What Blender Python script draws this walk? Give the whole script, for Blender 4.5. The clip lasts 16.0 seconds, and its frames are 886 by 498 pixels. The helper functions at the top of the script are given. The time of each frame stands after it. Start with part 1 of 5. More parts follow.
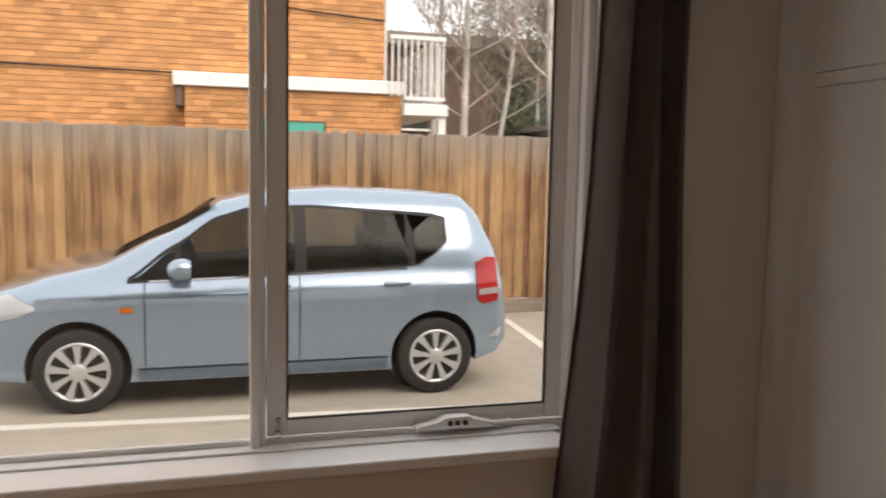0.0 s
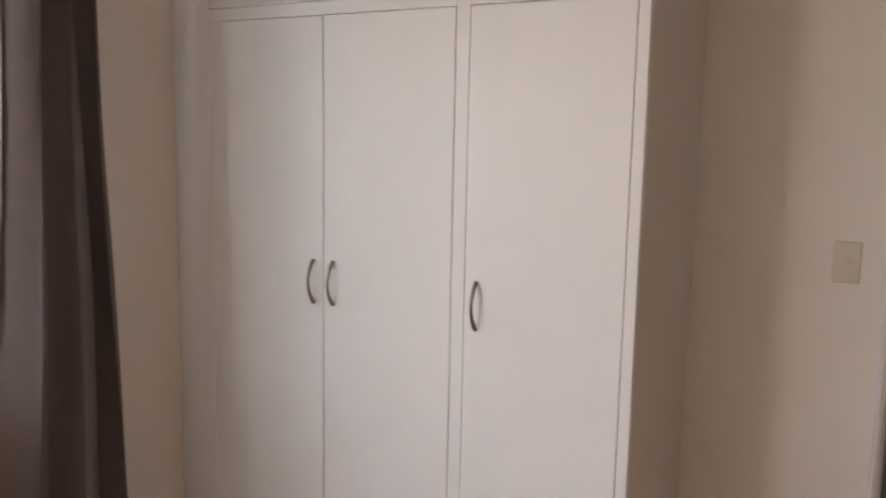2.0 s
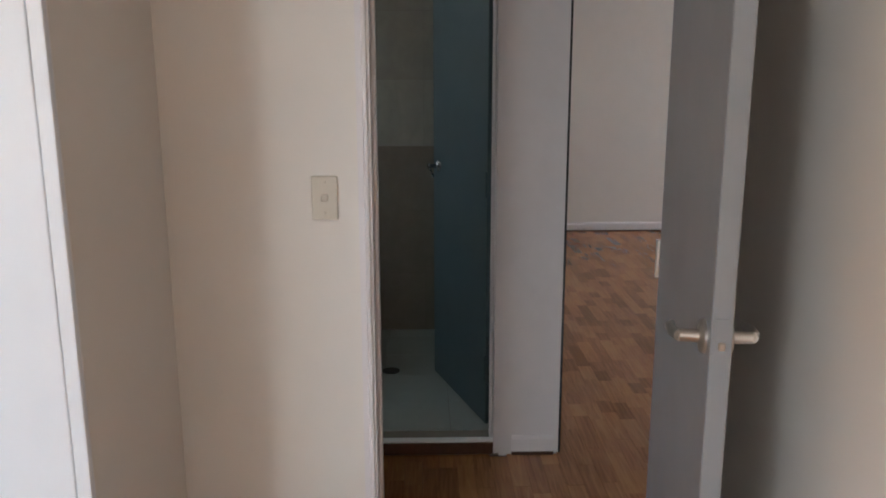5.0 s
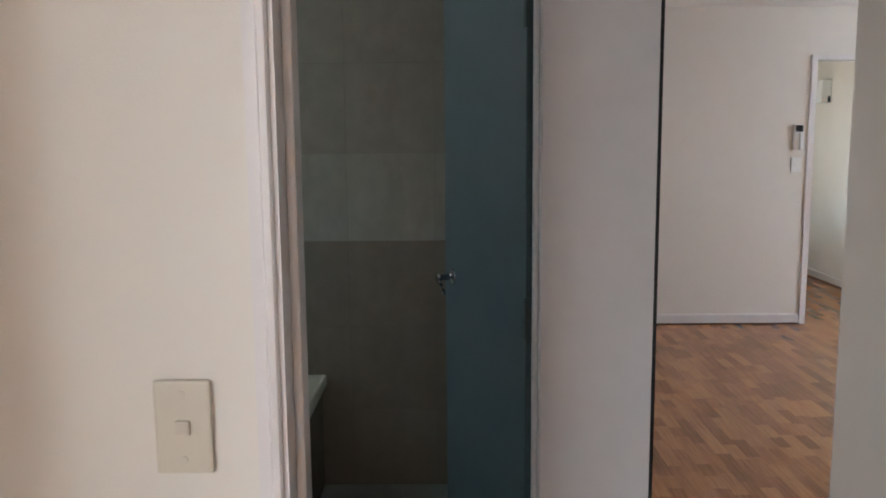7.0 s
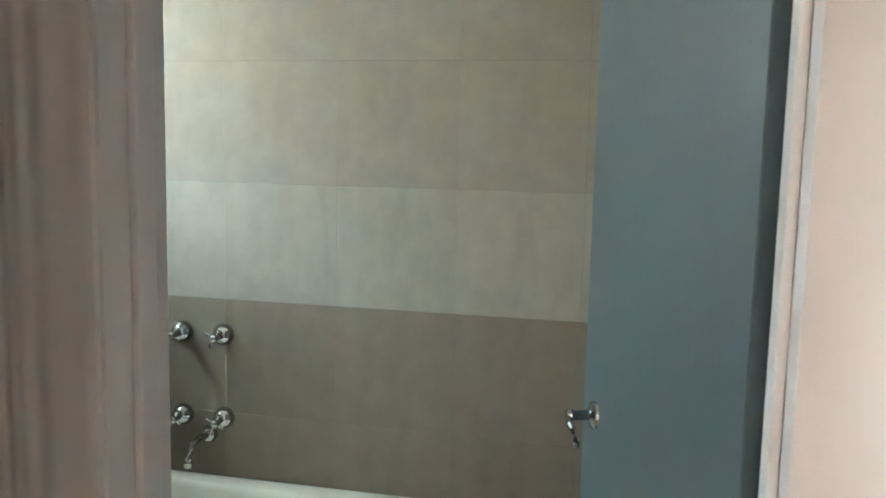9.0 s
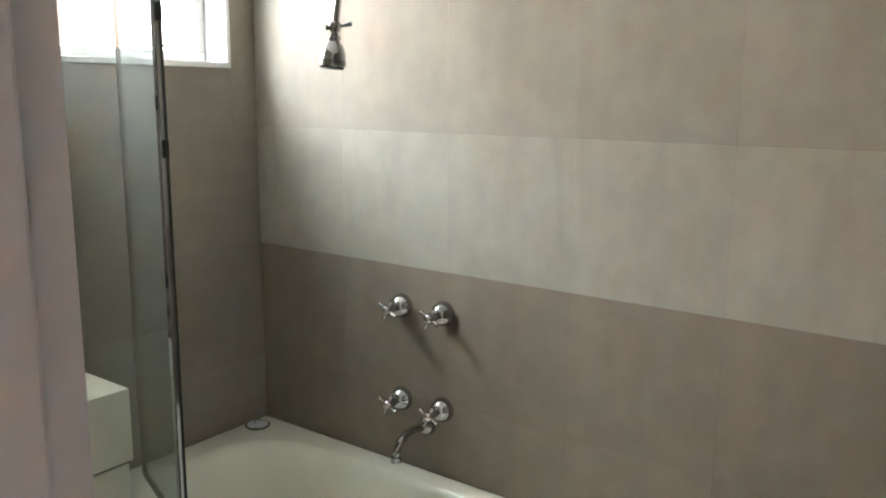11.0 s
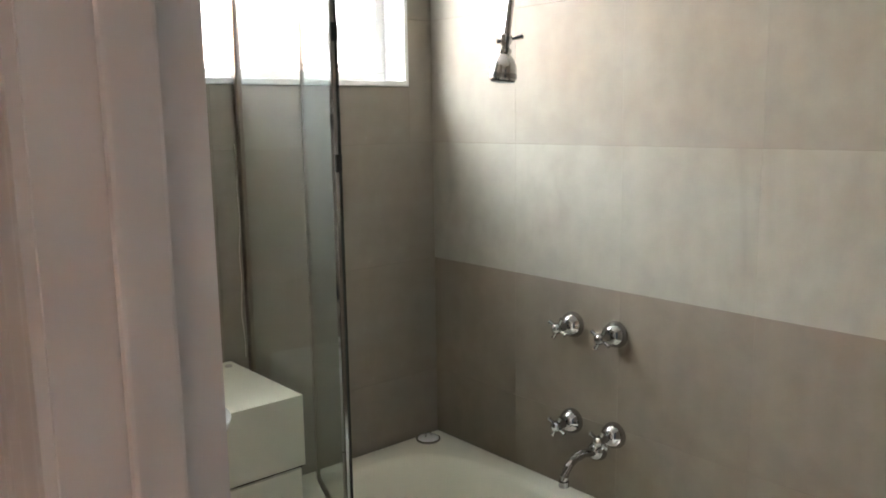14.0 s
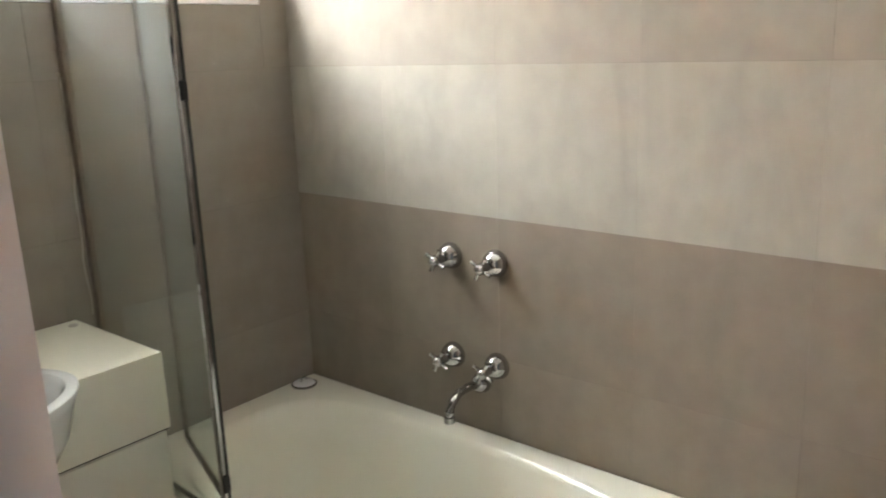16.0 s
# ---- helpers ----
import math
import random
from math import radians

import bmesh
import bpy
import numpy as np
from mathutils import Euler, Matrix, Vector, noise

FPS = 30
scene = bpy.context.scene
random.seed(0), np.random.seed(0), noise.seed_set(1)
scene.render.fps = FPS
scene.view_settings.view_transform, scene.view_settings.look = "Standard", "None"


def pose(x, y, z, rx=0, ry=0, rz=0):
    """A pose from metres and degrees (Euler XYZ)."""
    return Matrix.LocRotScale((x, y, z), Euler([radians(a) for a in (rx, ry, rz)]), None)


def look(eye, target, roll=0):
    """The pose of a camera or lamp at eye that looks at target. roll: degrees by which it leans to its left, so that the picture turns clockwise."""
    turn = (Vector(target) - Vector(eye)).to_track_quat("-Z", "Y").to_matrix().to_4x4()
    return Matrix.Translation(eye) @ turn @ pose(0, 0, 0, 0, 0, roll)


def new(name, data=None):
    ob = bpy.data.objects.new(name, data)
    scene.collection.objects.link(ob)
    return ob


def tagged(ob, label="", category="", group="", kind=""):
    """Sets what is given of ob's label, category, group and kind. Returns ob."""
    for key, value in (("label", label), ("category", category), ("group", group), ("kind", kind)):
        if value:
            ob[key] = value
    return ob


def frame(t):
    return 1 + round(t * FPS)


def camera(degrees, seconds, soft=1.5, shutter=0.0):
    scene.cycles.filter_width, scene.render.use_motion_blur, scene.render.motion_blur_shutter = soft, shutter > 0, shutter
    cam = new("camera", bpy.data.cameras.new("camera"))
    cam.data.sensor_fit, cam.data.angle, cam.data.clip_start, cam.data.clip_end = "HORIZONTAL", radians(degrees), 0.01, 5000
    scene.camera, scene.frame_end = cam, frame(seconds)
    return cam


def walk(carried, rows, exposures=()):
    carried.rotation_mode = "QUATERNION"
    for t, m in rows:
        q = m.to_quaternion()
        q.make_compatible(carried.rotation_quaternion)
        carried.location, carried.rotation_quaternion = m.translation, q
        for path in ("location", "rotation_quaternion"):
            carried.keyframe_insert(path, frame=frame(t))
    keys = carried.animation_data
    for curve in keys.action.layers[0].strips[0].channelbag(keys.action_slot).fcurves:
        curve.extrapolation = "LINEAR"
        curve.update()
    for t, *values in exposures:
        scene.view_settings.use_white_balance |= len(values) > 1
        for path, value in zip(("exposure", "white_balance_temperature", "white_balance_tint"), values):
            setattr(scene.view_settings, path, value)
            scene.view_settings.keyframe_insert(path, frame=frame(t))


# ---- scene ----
cam = camera(56.9, 16.0, 1.8, 0.2)
PATH = [
    (0, (-2.154, -0.041, 1.566), (-1.595, 1.87, 1.371), 1.1),
    (0.5, (-2.341, -0.017, 1.562), (-1.33, 1.698, 1.361), 1.2),
    (1, (-2.47, -0.019, 1.556), (-1.165, 1.478, 1.322), 1.2),
    (1.5, (-2.449, -0.007, 1.541), (-0.914, 1.246, 1.271), 1.5),
    (2, (-2.432, -0.017, 1.484), (-0.699, 0.942, 1.207), 1.1),
    (2.5, (-2.538, 0.023, 1.492), (-0.684, 0.666, 1.104), -0.1),
    (3, (-2.6, -0.015, 1.465), (-0.708, 0.395, 0.966), -1.0),
    (3.5, (-2.613, -0.039, 1.422), (-0.719, 0.131, 0.803), -1.8),
    (4, (-2.538, -0.06, 1.439), (-0.635, -0.043, 0.826), -1.5),
    (4.5, (-2.324, -0.106, 1.464), (-0.386, -0.135, 0.973), -0.5),
    (5, (-2.071, -0.169, 1.481), (-0.117, -0.213, 1.054), -0.1),
    (7.5, (-0.627, -0.26, 1.511), (1.358, -0.209, 1.272), -0.4),
    (8, (-0.346, -0.299, 1.526), (1.636, -0.164, 1.288), 0.5),
    (8.5, (-0.097, -0.295, 1.511), (1.872, -0.021, 1.286), 1.9),
    (9, (0.12, -0.268, 1.536), (2.06, 0.158, 1.301), 1.3),
    (11.5, (0.744, -0.315, 1.515), (2.219, 0.981, 1.133), 0.1),
    (12, (0.745, -0.314, 1.504), (2.142, 1.067, 1.13), -0.4),
    (12.5, (0.75, -0.306, 1.509), (2.098, 1.126, 1.141), -0.5),
    (13, (0.765, -0.311, 1.51), (2.07, 1.162, 1.151), -0.7),
    (13.5, (0.764, -0.32, 1.508), (2.043, 1.181, 1.172), -0.9),
    (14, (0.765, -0.315, 1.508), (2.044, 1.188, 1.189), -0.9),
    (14.5, (0.783, -0.305, 1.503), (2.068, 1.19, 1.169), -0.6),
    (15, (0.823, -0.272, 1.488), (2.067, 1.236, 1.063), 0.2),
    (15.5, (0.868, -0.278, 1.488), (2.092, 1.225, 0.997), -1.8),
    (16, (0.84, -0.211, 1.487), (2.324, 1.036, 0.995), -2.0),
]
walk(cam, [(t, look(eye, target, roll)) for t, eye, target, roll in PATH],
     [(0.0, 0.08, 7150, 11), (0.5, -0.02, 7300, 13), (1.0, 0.35, 7100, 12), (1.5, 0.8, 6850, 11), (2.0, 1.5, 6400, 9), (2.8, 1.9, 5900, 6), (3.6, 1.92, 5850, 5), (5.0, 2.0, 5600, 3), (7.5, 2.55, 5650, 2),
      (8.0, 3.0, 5650, -1), (8.5, 3.78, 5750, -3), (9.2, 4.17, 5900, -3), (11.5, 4.22, 6450, 12), (14.5, 4.27, 6550, 13), (15.2, 4.4, 6650, 14), (16.0, 4.58, 6800, 16)])

# ---- world, sun and large lights ----
world = bpy.data.worlds.new("overcast_sky")
scene.world = world
world.use_nodes = True
wn, wl = world.node_tree.nodes, world.node_tree.links
sky = wn.new("ShaderNodeTexSky")
sky.sky_type = "NISHITA"
sky.sun_disc = False
sky.sun_elevation, sky.sun_rotation = radians(48), radians(150)
sky.air_density, sky.dust_density = 1.0, 5.0
wn["Background"].inputs[1].default_value = 0.15
cloud = wn.new("ShaderNodeMix")
cloud.data_type = "RGBA"
cloud.inputs["Factor"].default_value, cloud.inputs["B"].default_value = 0.6, (17.5, 17.6, 18.2, 1)
wl.new(sky.outputs[0], cloud.inputs["A"])
wl.new(cloud.outputs["Result"], wn["Background"].inputs[0])

sun = new("sun", bpy.data.lights.new("sun", "SUN"))
sun.data.energy, sun.data.angle, sun.data.color = 1.6, radians(40), (1.0, 0.95, 0.88)
sun.matrix_world = look((2.5, -4.3, 5.5), (0, 0, 0))


def window_light(name, eye, target, w, h, watts, color):
    """Stands in an opening for the sky's light."""
    lamp = new(name, bpy.data.lights.new(name, "AREA"))
    lamp.data.shape, lamp.data.size, lamp.data.size_y = "RECTANGLE", w, h
    lamp.data.energy, lamp.data.color = watts, color
    lamp.matrix_world = look(eye, target)
    return lamp


window_light("bedroom_window_light", (-4.95, 2.36, 1.48), (-4.9, 0, 1.2), 1.1, 1.15, 18.5, (1.0, 0.95, 0.89))
window_light("bathroom_window_light", (1.60, 1.98, 2.12), (1.66, 0.9, 1.15), 0.8, 0.55, 1.1, (0.87, 0.965, 0.955))
# Lamp in an unseen, added opening that brightens the living room.
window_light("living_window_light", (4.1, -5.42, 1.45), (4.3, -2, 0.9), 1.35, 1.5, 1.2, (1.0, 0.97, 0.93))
# Greenish lamp behind an added, unseen opening; lights the passage.
window_light("passage_window_light", (7.2, -2.74, 1.5), (7.2, -4, 1.3), 1.1, 1.1, 0.6, (0.78, 1.0, 0.88))


# ---- materials ----
def mat(name, color, rough=0.6, metal=0.0, var=0.06, scale=9.0, bump=0.02, bump_scale=120.0, rand=0.0, coat=0.0, spec=0.5, wear=0.07, veins=0.0):
    """A painted or plain surface: colour varied at two scales, with fine relief."""
    m = bpy.data.materials.new(name)
    m.use_nodes = True
    n, l = m.node_tree.nodes, m.node_tree.links
    b = n["Principled BSDF"]
    b.inputs["Roughness"].default_value = rough
    b.inputs["Metallic"].default_value = metal
    b.inputs["Coat Weight"].default_value = coat
    b.inputs["Specular IOR Level"].default_value = spec
    tc = n.new("ShaderNodeTexCoord")
    big = n.new("ShaderNodeTexNoise")
    big.inputs["Scale"].default_value, big.inputs["Detail"].default_value = scale * 0.25, 4
    fine = n.new("ShaderNodeTexNoise")
    fine.inputs["Scale"].default_value, fine.inputs["Detail"].default_value = scale * 3, 6
    l.new(tc.outputs["Object"], big.inputs["Vector"])
    l.new(tc.outputs["Object"], fine.inputs["Vector"])
    add = n.new("ShaderNodeMath")
    add.operation = "ADD"
    l.new(big.outputs[0], add.inputs[0])
    l.new(fine.outputs[0], add.inputs[1])
    last = add.outputs[0]
    if rand:
        info = n.new("ShaderNodeObjectInfo")
        geo = n.new("ShaderNodeNewGeometry")
        s1 = n.new("ShaderNodeMath")
        s1.operation = "ADD"
        l.new(info.outputs["Random"], s1.inputs[0])
        l.new(geo.outputs["Random Per Island"], s1.inputs[1])
        fr = n.new("ShaderNodeMath")
        fr.operation = "FRACT"
        l.new(s1.outputs[0], fr.inputs[0])
        s2 = n.new("ShaderNodeMath")
        s2.operation = "MULTIPLY_ADD"
        s2.inputs[1].default_value = rand
        l.new(fr.outputs[0], s2.inputs[0])
        l.new(add.outputs[0], s2.inputs[2])
        s3 = n.new("ShaderNodeMath")
        s3.operation = "SUBTRACT"
        s3.inputs[1].default_value = rand / 2
        l.new(s2.outputs[0], s3.inputs[0])
        last = s3.outputs[0]
    ramp = n.new("ShaderNodeMapRange")
    ramp.inputs["From Min"].default_value, ramp.inputs["From Max"].default_value = 0.4, 1.6
    ramp.inputs["To Min"].default_value, ramp.inputs["To Max"].default_value = 1 - var * 2, 1 + var * 2
    l.new(last, ramp.inputs["Value"])
    mix = n.new("ShaderNodeMix")
    mix.data_type, mix.blend_type = "RGBA", "MULTIPLY"
    mix.inputs["Factor"].default_value = 1.0
    mix.inputs["A"].default_value = (*color, 1)
    l.new(ramp.outputs[0], mix.inputs["B"])
    out = mix.outputs["Result"]
    if veins:
        vm = n.new("ShaderNodeMapping")
        vm.inputs["Rotation"].default_value, vm.inputs["Scale"].default_value = (0.7, 0.7, 0.4), (1.0, 2.2, 1.0)
        geo2 = n.new("ShaderNodeNewGeometry")
        l.new(geo2.outputs["Position"], vm.inputs["Vector"])
        vn = n.new("ShaderNodeTexNoise")
        vn.inputs["Scale"].default_value, vn.inputs["Detail"].default_value, vn.inputs["Distortion"].default_value = 2.0, 6, 0.5
        l.new(vm.outputs[0], vn.inputs["Vector"])
        d1 = n.new("ShaderNodeMath")
        d1.operation, d1.inputs[1].default_value = "SUBTRACT", 0.5
        l.new(vn.outputs[0], d1.inputs[0])
        d2 = n.new("ShaderNodeMath")
        d2.operation = "ABSOLUTE"
        l.new(d1.outputs[0], d2.inputs[0])
        d3 = n.new("ShaderNodeMapRange")
        d3.inputs["From Max"].default_value, d3.inputs["To Min"].default_value = 0.08, 1 - veins
        l.new(d2.outputs[0], d3.inputs["Value"])
        m3 = n.new("ShaderNodeMix")
        m3.data_type, m3.blend_type = "RGBA", "MULTIPLY"
        m3.inputs["Factor"].default_value = 1.0
        l.new(out, m3.inputs["A"])
        l.new(d3.outputs[0], m3.inputs["B"])
        out = m3.outputs["Result"]
    l.new(out, b.inputs["Base Color"])
    rr = n.new("ShaderNodeMapRange")
    rr.inputs["To Min"].default_value, rr.inputs["To Max"].default_value = max(0.02, rough - wear), min(1, rough + wear)
    l.new(fine.outputs[0], rr.inputs["Value"])
    l.new(rr.outputs[0], b.inputs["Roughness"])
    if bump:
        bn = n.new("ShaderNodeTexNoise")
        bn.inputs["Scale"].default_value, bn.inputs["Detail"].default_value = bump_scale, 3
        l.new(tc.outputs["Object"], bn.inputs["Vector"])
        bp = n.new("ShaderNodeBump")
        bp.inputs["Strength"].default_value, bp.inputs["Distance"].default_value = min(1.0, bump * 8), 0.002
        l.new(bn.outputs[0], bp.inputs["Height"])
        l.new(bp.outputs[0], b.inputs["Normal"])
    return m


def wood(name, dark, light, rough, grain=(3.0, 60.0, 60.0), rand=0.9, bump=0.15, coat=0.0, grey=None, grey_at=(0, 1)):
    """Wood whose grain follows the object's long axis; each piece has its own tone. grey: weathered tone towards grey_at heights."""
    m = bpy.data.materials.new(name)
    m.use_nodes = True
    n, l = m.node_tree.nodes, m.node_tree.links
    b = n["Principled BSDF"]
    b.inputs["Roughness"].default_value = rough
    b.inputs["Coat Weight"].default_value = coat
    geo = n.new("ShaderNodeNewGeometry")
    info = n.new("ShaderNodeObjectInfo")
    s1 = n.new("ShaderNodeMath")
    s1.operation = "ADD"
    l.new(info.outputs["Random"], s1.inputs[0])
    l.new(geo.outputs["Random Per Island"], s1.inputs[1])
    fr = n.new("ShaderNodeMath")
    fr.operation = "FRACT"
    l.new(s1.outputs[0], fr.inputs[0])
    mp = n.new("ShaderNodeMapping")
    mp.inputs["Scale"].default_value = grain
    l.new(geo.outputs["Position"], mp.inputs["Vector"])
    off = n.new("ShaderNodeCombineXYZ")
    mul = n.new("ShaderNodeMath")
    mul.operation = "MULTIPLY"
    mul.inputs[1].default_value = 37.0
    l.new(fr.outputs[0], mul.inputs[0])
    for i in range(3):
        l.new(mul.outputs[0], off.inputs[i])
    l.new(off.outputs[0], mp.inputs["Location"])
    g = n.new("ShaderNodeTexNoise")
    g.inputs["Scale"].default_value, g.inputs["Detail"].default_value, g.inputs["Distortion"].default_value = 1.0, 8, 0.6
    l.new(mp.outputs[0], g.inputs["Vector"])
    bl = n.new("ShaderNodeTexNoise")
    bl.inputs["Scale"].default_value = 2.2
    l.new(geo.outputs["Position"], bl.inputs["Vector"])
    t = n.new("ShaderNodeMath")
    t.operation = "MULTIPLY_ADD"
    t.inputs[1].default_value = rand
    l.new(fr.outputs[0], t.inputs[0])
    l.new(g.outputs[0], t.inputs[2])
    t2 = n.new("ShaderNodeMath")
    t2.operation = "MULTIPLY_ADD"
    t2.inputs[1].default_value = 0.5
    l.new(bl.outputs[0], t2.inputs[0])
    l.new(t.outputs[0], t2.inputs[2])
    rp = n.new("ShaderNodeMapRange")
    rp.inputs["From Min"].default_value, rp.inputs["From Max"].default_value = 0.75 + rand * 0.5 - 0.14 - rand * 0.3, 0.75 + rand * 0.5 + 0.14 + rand * 0.3
    l.new(t2.outputs[0], rp.inputs["Value"])
    mix = n.new("ShaderNodeMix")
    mix.data_type = "RGBA"
    mix.inputs["A"].default_value, mix.inputs["B"].default_value = (*dark, 1), (*light, 1)
    l.new(rp.outputs[0], mix.inputs["Factor"])
    out = mix.outputs["Result"]
    if grey:
        sep = n.new("ShaderNodeSeparateXYZ")
        l.new(geo.outputs["Position"], sep.inputs[0])
        jit = n.new("ShaderNodeMath")
        jit.operation = "MULTIPLY_ADD"
        jit.inputs[1].default_value = 0.55
        l.new(g.outputs[0], jit.inputs[0])
        l.new(sep.outputs[2], jit.inputs[2])
        gm = n.new("ShaderNodeMapRange")
        gm.inputs["From Min"].default_value, gm.inputs["From Max"].default_value = grey_at[0] + 0.28, grey_at[1] + 0.28
        l.new(jit.outputs[0], gm.inputs["Value"])
        m2 = n.new("ShaderNodeMix")
        m2.data_type = "RGBA"
        m2.inputs["B"].default_value = (*grey, 1)
        l.new(gm.outputs[0], m2.inputs["Factor"])
        l.new(out, m2.inputs["A"])
        out = m2.outputs["Result"]
    l.new(out, b.inputs["Base Color"])
    bp = n.new("ShaderNodeBump")
    bp.inputs["Strength"].default_value, bp.inputs["Distance"].default_value = bump, 0.002
    l.new(g.outputs[0], bp.inputs["Height"])
    l.new(bp.outputs[0], b.inputs["Normal"])
    return m


def glass(name, tint=(1, 1, 1), rough=0.0, sheen=0.25, film=0.0, floor=0.03):
    """A thin pane: mostly clear, with a mirror sheen at a slant."""
    m = bpy.data.materials.new(name)
    m.use_nodes = True
    n, l = m.node_tree.nodes, m.node_tree.links
    n.remove(n["Principled BSDF"])
    tr = n.new("ShaderNodeBsdfTransparent")
    tr.inputs[0].default_value = (*tint, 1)
    gl = n.new("ShaderNodeBsdfGlossy")
    gl.inputs["Roughness"].default_value = rough
    lw = n.new("ShaderNodeLayerWeight")
    lw.inputs[0].default_value = 0.5
    pw = n.new("ShaderNodeMath")
    pw.operation, pw.inputs[1].default_value = "POWER", 4.0
    l.new(lw.outputs["Facing"], pw.inputs[0])
    fr = n.new("ShaderNodeMath")
    fr.operation, fr.inputs[1].default_value, fr.inputs[2].default_value = "MULTIPLY_ADD", sheen, floor
    l.new(pw.outputs[0], fr.inputs[0])
    mx = n.new("ShaderNodeMixShader")
    l.new(fr.outputs[0], mx.inputs[0])
    l.new(tr.outputs[0], mx.inputs[1])
    l.new(gl.outputs[0], mx.inputs[2])
    last = mx.outputs[0]
    if film:
        df = n.new("ShaderNodeBsdfDiffuse")
        df.inputs[0].default_value = (0.9, 0.93, 0.94, 1)
        nz = n.new("ShaderNodeTexNoise")
        nz.inputs["Scale"].default_value = 6.0
        fm = n.new("ShaderNodeMapRange")
        fm.inputs["To Min"].default_value, fm.inputs["To Max"].default_value = film * 0.6, film * 1.4
        l.new(nz.outputs[0], fm.inputs["Value"])
        m2 = n.new("ShaderNodeMixShader")
        l.new(fm.outputs[0], m2.inputs[0])
        l.new(last, m2.inputs[1])
        l.new(df.outputs[0], m2.inputs[2])
        last = m2.outputs[0]
    l.new(last, n["Material Output"].inputs[0])
    return m


def frosted(name):
    """Obscure window glass that spreads the daylight behind it."""
    m = bpy.data.materials.new(name)
    m.use_nodes = True
    b = m.node_tree.nodes["Principled BSDF"]
    b.inputs["Base Color"].default_value = (0.95, 0.97, 0.97, 1)
    b.inputs["Roughness"].default_value = 0.55
    b.inputs["Transmission Weight"].default_value = 1.0
    b.inputs["IOR"].default_value = 1.2
    return m


M_WALL = mat("wall_paint", (0.72, 0.675, 0.62), 0.55, var=0.02, scale=2.5, bump=0.02, bump_scale=260)
M_CEIL = mat("ceiling_paint", (0.80, 0.78, 0.75), 0.8, var=0.02, scale=2)
M_TRIM = mat("trim_gloss_paint", (0.70, 0.665, 0.665), 0.32, var=0.03, scale=5, bump=0.01, bump_scale=60)
M_ROBE = mat("wardrobe_paint", (0.735, 0.748, 0.775), 0.42, var=0.025, scale=2.5, bump=0.015, bump_scale=90)
# Near-black colour that puts shade into gaps and recesses.
M_SHADOWGAP = mat("recess_shade", (0.05, 0.045, 0.04), 0.9, var=0.1)
M_DOOR = mat("grey_door_paint", (0.24, 0.25, 0.265), 0.38, var=0.03, scale=2, bump=0.015, bump_scale=70)
M_BDOOR = mat("blue_grey_door_paint", (0.084, 0.114, 0.128), 0.4, var=0.03, scale=2, bump=0.015, bump_scale=70)
M_CHROME = mat("chrome", (0.48, 0.48, 0.49), 0.08, metal=1.0, var=0.02, bump=0)
M_STEEL = mat("dull_steel", (0.30, 0.30, 0.30), 0.22, metal=1.0, var=0.04, bump=0)
M_SATIN = mat("satin_nickel", (0.60, 0.57, 0.53), 0.3, metal=1.0, var=0.03, bump=0)
M_BRONZE = mat("aged_nickel", (0.30, 0.25, 0.21), 0.35, metal=1.0, var=0.06, bump=0)
M_ALU = mat("powdercoat_aluminium", (0.87, 0.87, 0.87), 0.4, var=0.03, scale=6, bump=0.01)
M_ALUDARK = mat("dark_rubber_seal", (0.03, 0.03, 0.03), 0.7, var=0.1)
M_SILL = mat("sill_gloss_paint", (0.89, 0.89, 0.90), 0.22, var=0.03, scale=4, bump=0.01)
M_CURTAIN = mat("blockout_curtain_cloth", (0.30, 0.248, 0.248), 0.85, var=0.08, scale=6, bump=0.12, bump_scale=700)
M_TILE = mat("taupe_wall_tile", (0.28, 0.243, 0.20), 0.24, spec=0.2, var=0.09, scale=5, bump=0.012, bump_scale=50, rand=0.25)
M_TILE_MID = mat("beige_wall_tile", (0.385, 0.355, 0.308), 0.12, spec=0.12, var=0.08, scale=5, bump=0.012, bump_scale=50, rand=0.25, veins=0.03)
M_TILE_NORTH = mat("taupe_grey_wall_tile", (0.34, 0.305, 0.263), 0.24, spec=0.2, var=0.08, scale=5, bump=0.012, bump_scale=50, rand=0.25)
M_TILE_LIGHT = mat("stone_beige_wall_tile", (0.43, 0.405, 0.353), 0.24, spec=0.2, var=0.08, scale=5, bump=0.012, bump_scale=50, rand=0.25, veins=0.07)
M_GROUT = mat("grey_grout", (0.27, 0.24, 0.20), 0.8, var=0.1)
M_FTILE = mat("pale_floor_tile", (0.40, 0.42, 0.39), 0.35, var=0.05, scale=6, rand=0.2)
M_ACRYLIC = mat("cream_acrylic", (0.92, 0.91, 0.81), 0.16, var=0.015, scale=3, bump=0, coat=0.4)
M_CERAMIC = mat("white_ceramic", (0.80, 0.82, 0.83), 0.1, var=0.015, bump=0, coat=0.5)
M_VANITY = mat("cream_laminate", (0.84, 0.83, 0.725), 0.3, var=0.02, scale=3, bump=0.01)
M_BLACK = mat("black_lacquer", (0.012, 0.011, 0.012), 0.35, var=0.1)
M_PLASTIC = mat("ivory_plastic", (0.60, 0.55, 0.46), 0.35, var=0.02, bump=0)
M_WHITEPLASTIC = mat("white_plastic", (0.75, 0.75, 0.73), 0.35, var=0.02, bump=0)
M_MIRROR = mat("mirror_silver", (0.9, 0.9, 0.9), 0.01, metal=1.0, var=0.0, bump=0)
M_PARQ = wood("parquet_strip", (0.215, 0.088, 0.028), (0.43, 0.198, 0.070), 0.26, grain=(5, 75, 75), rand=0.6, bump=0.03)
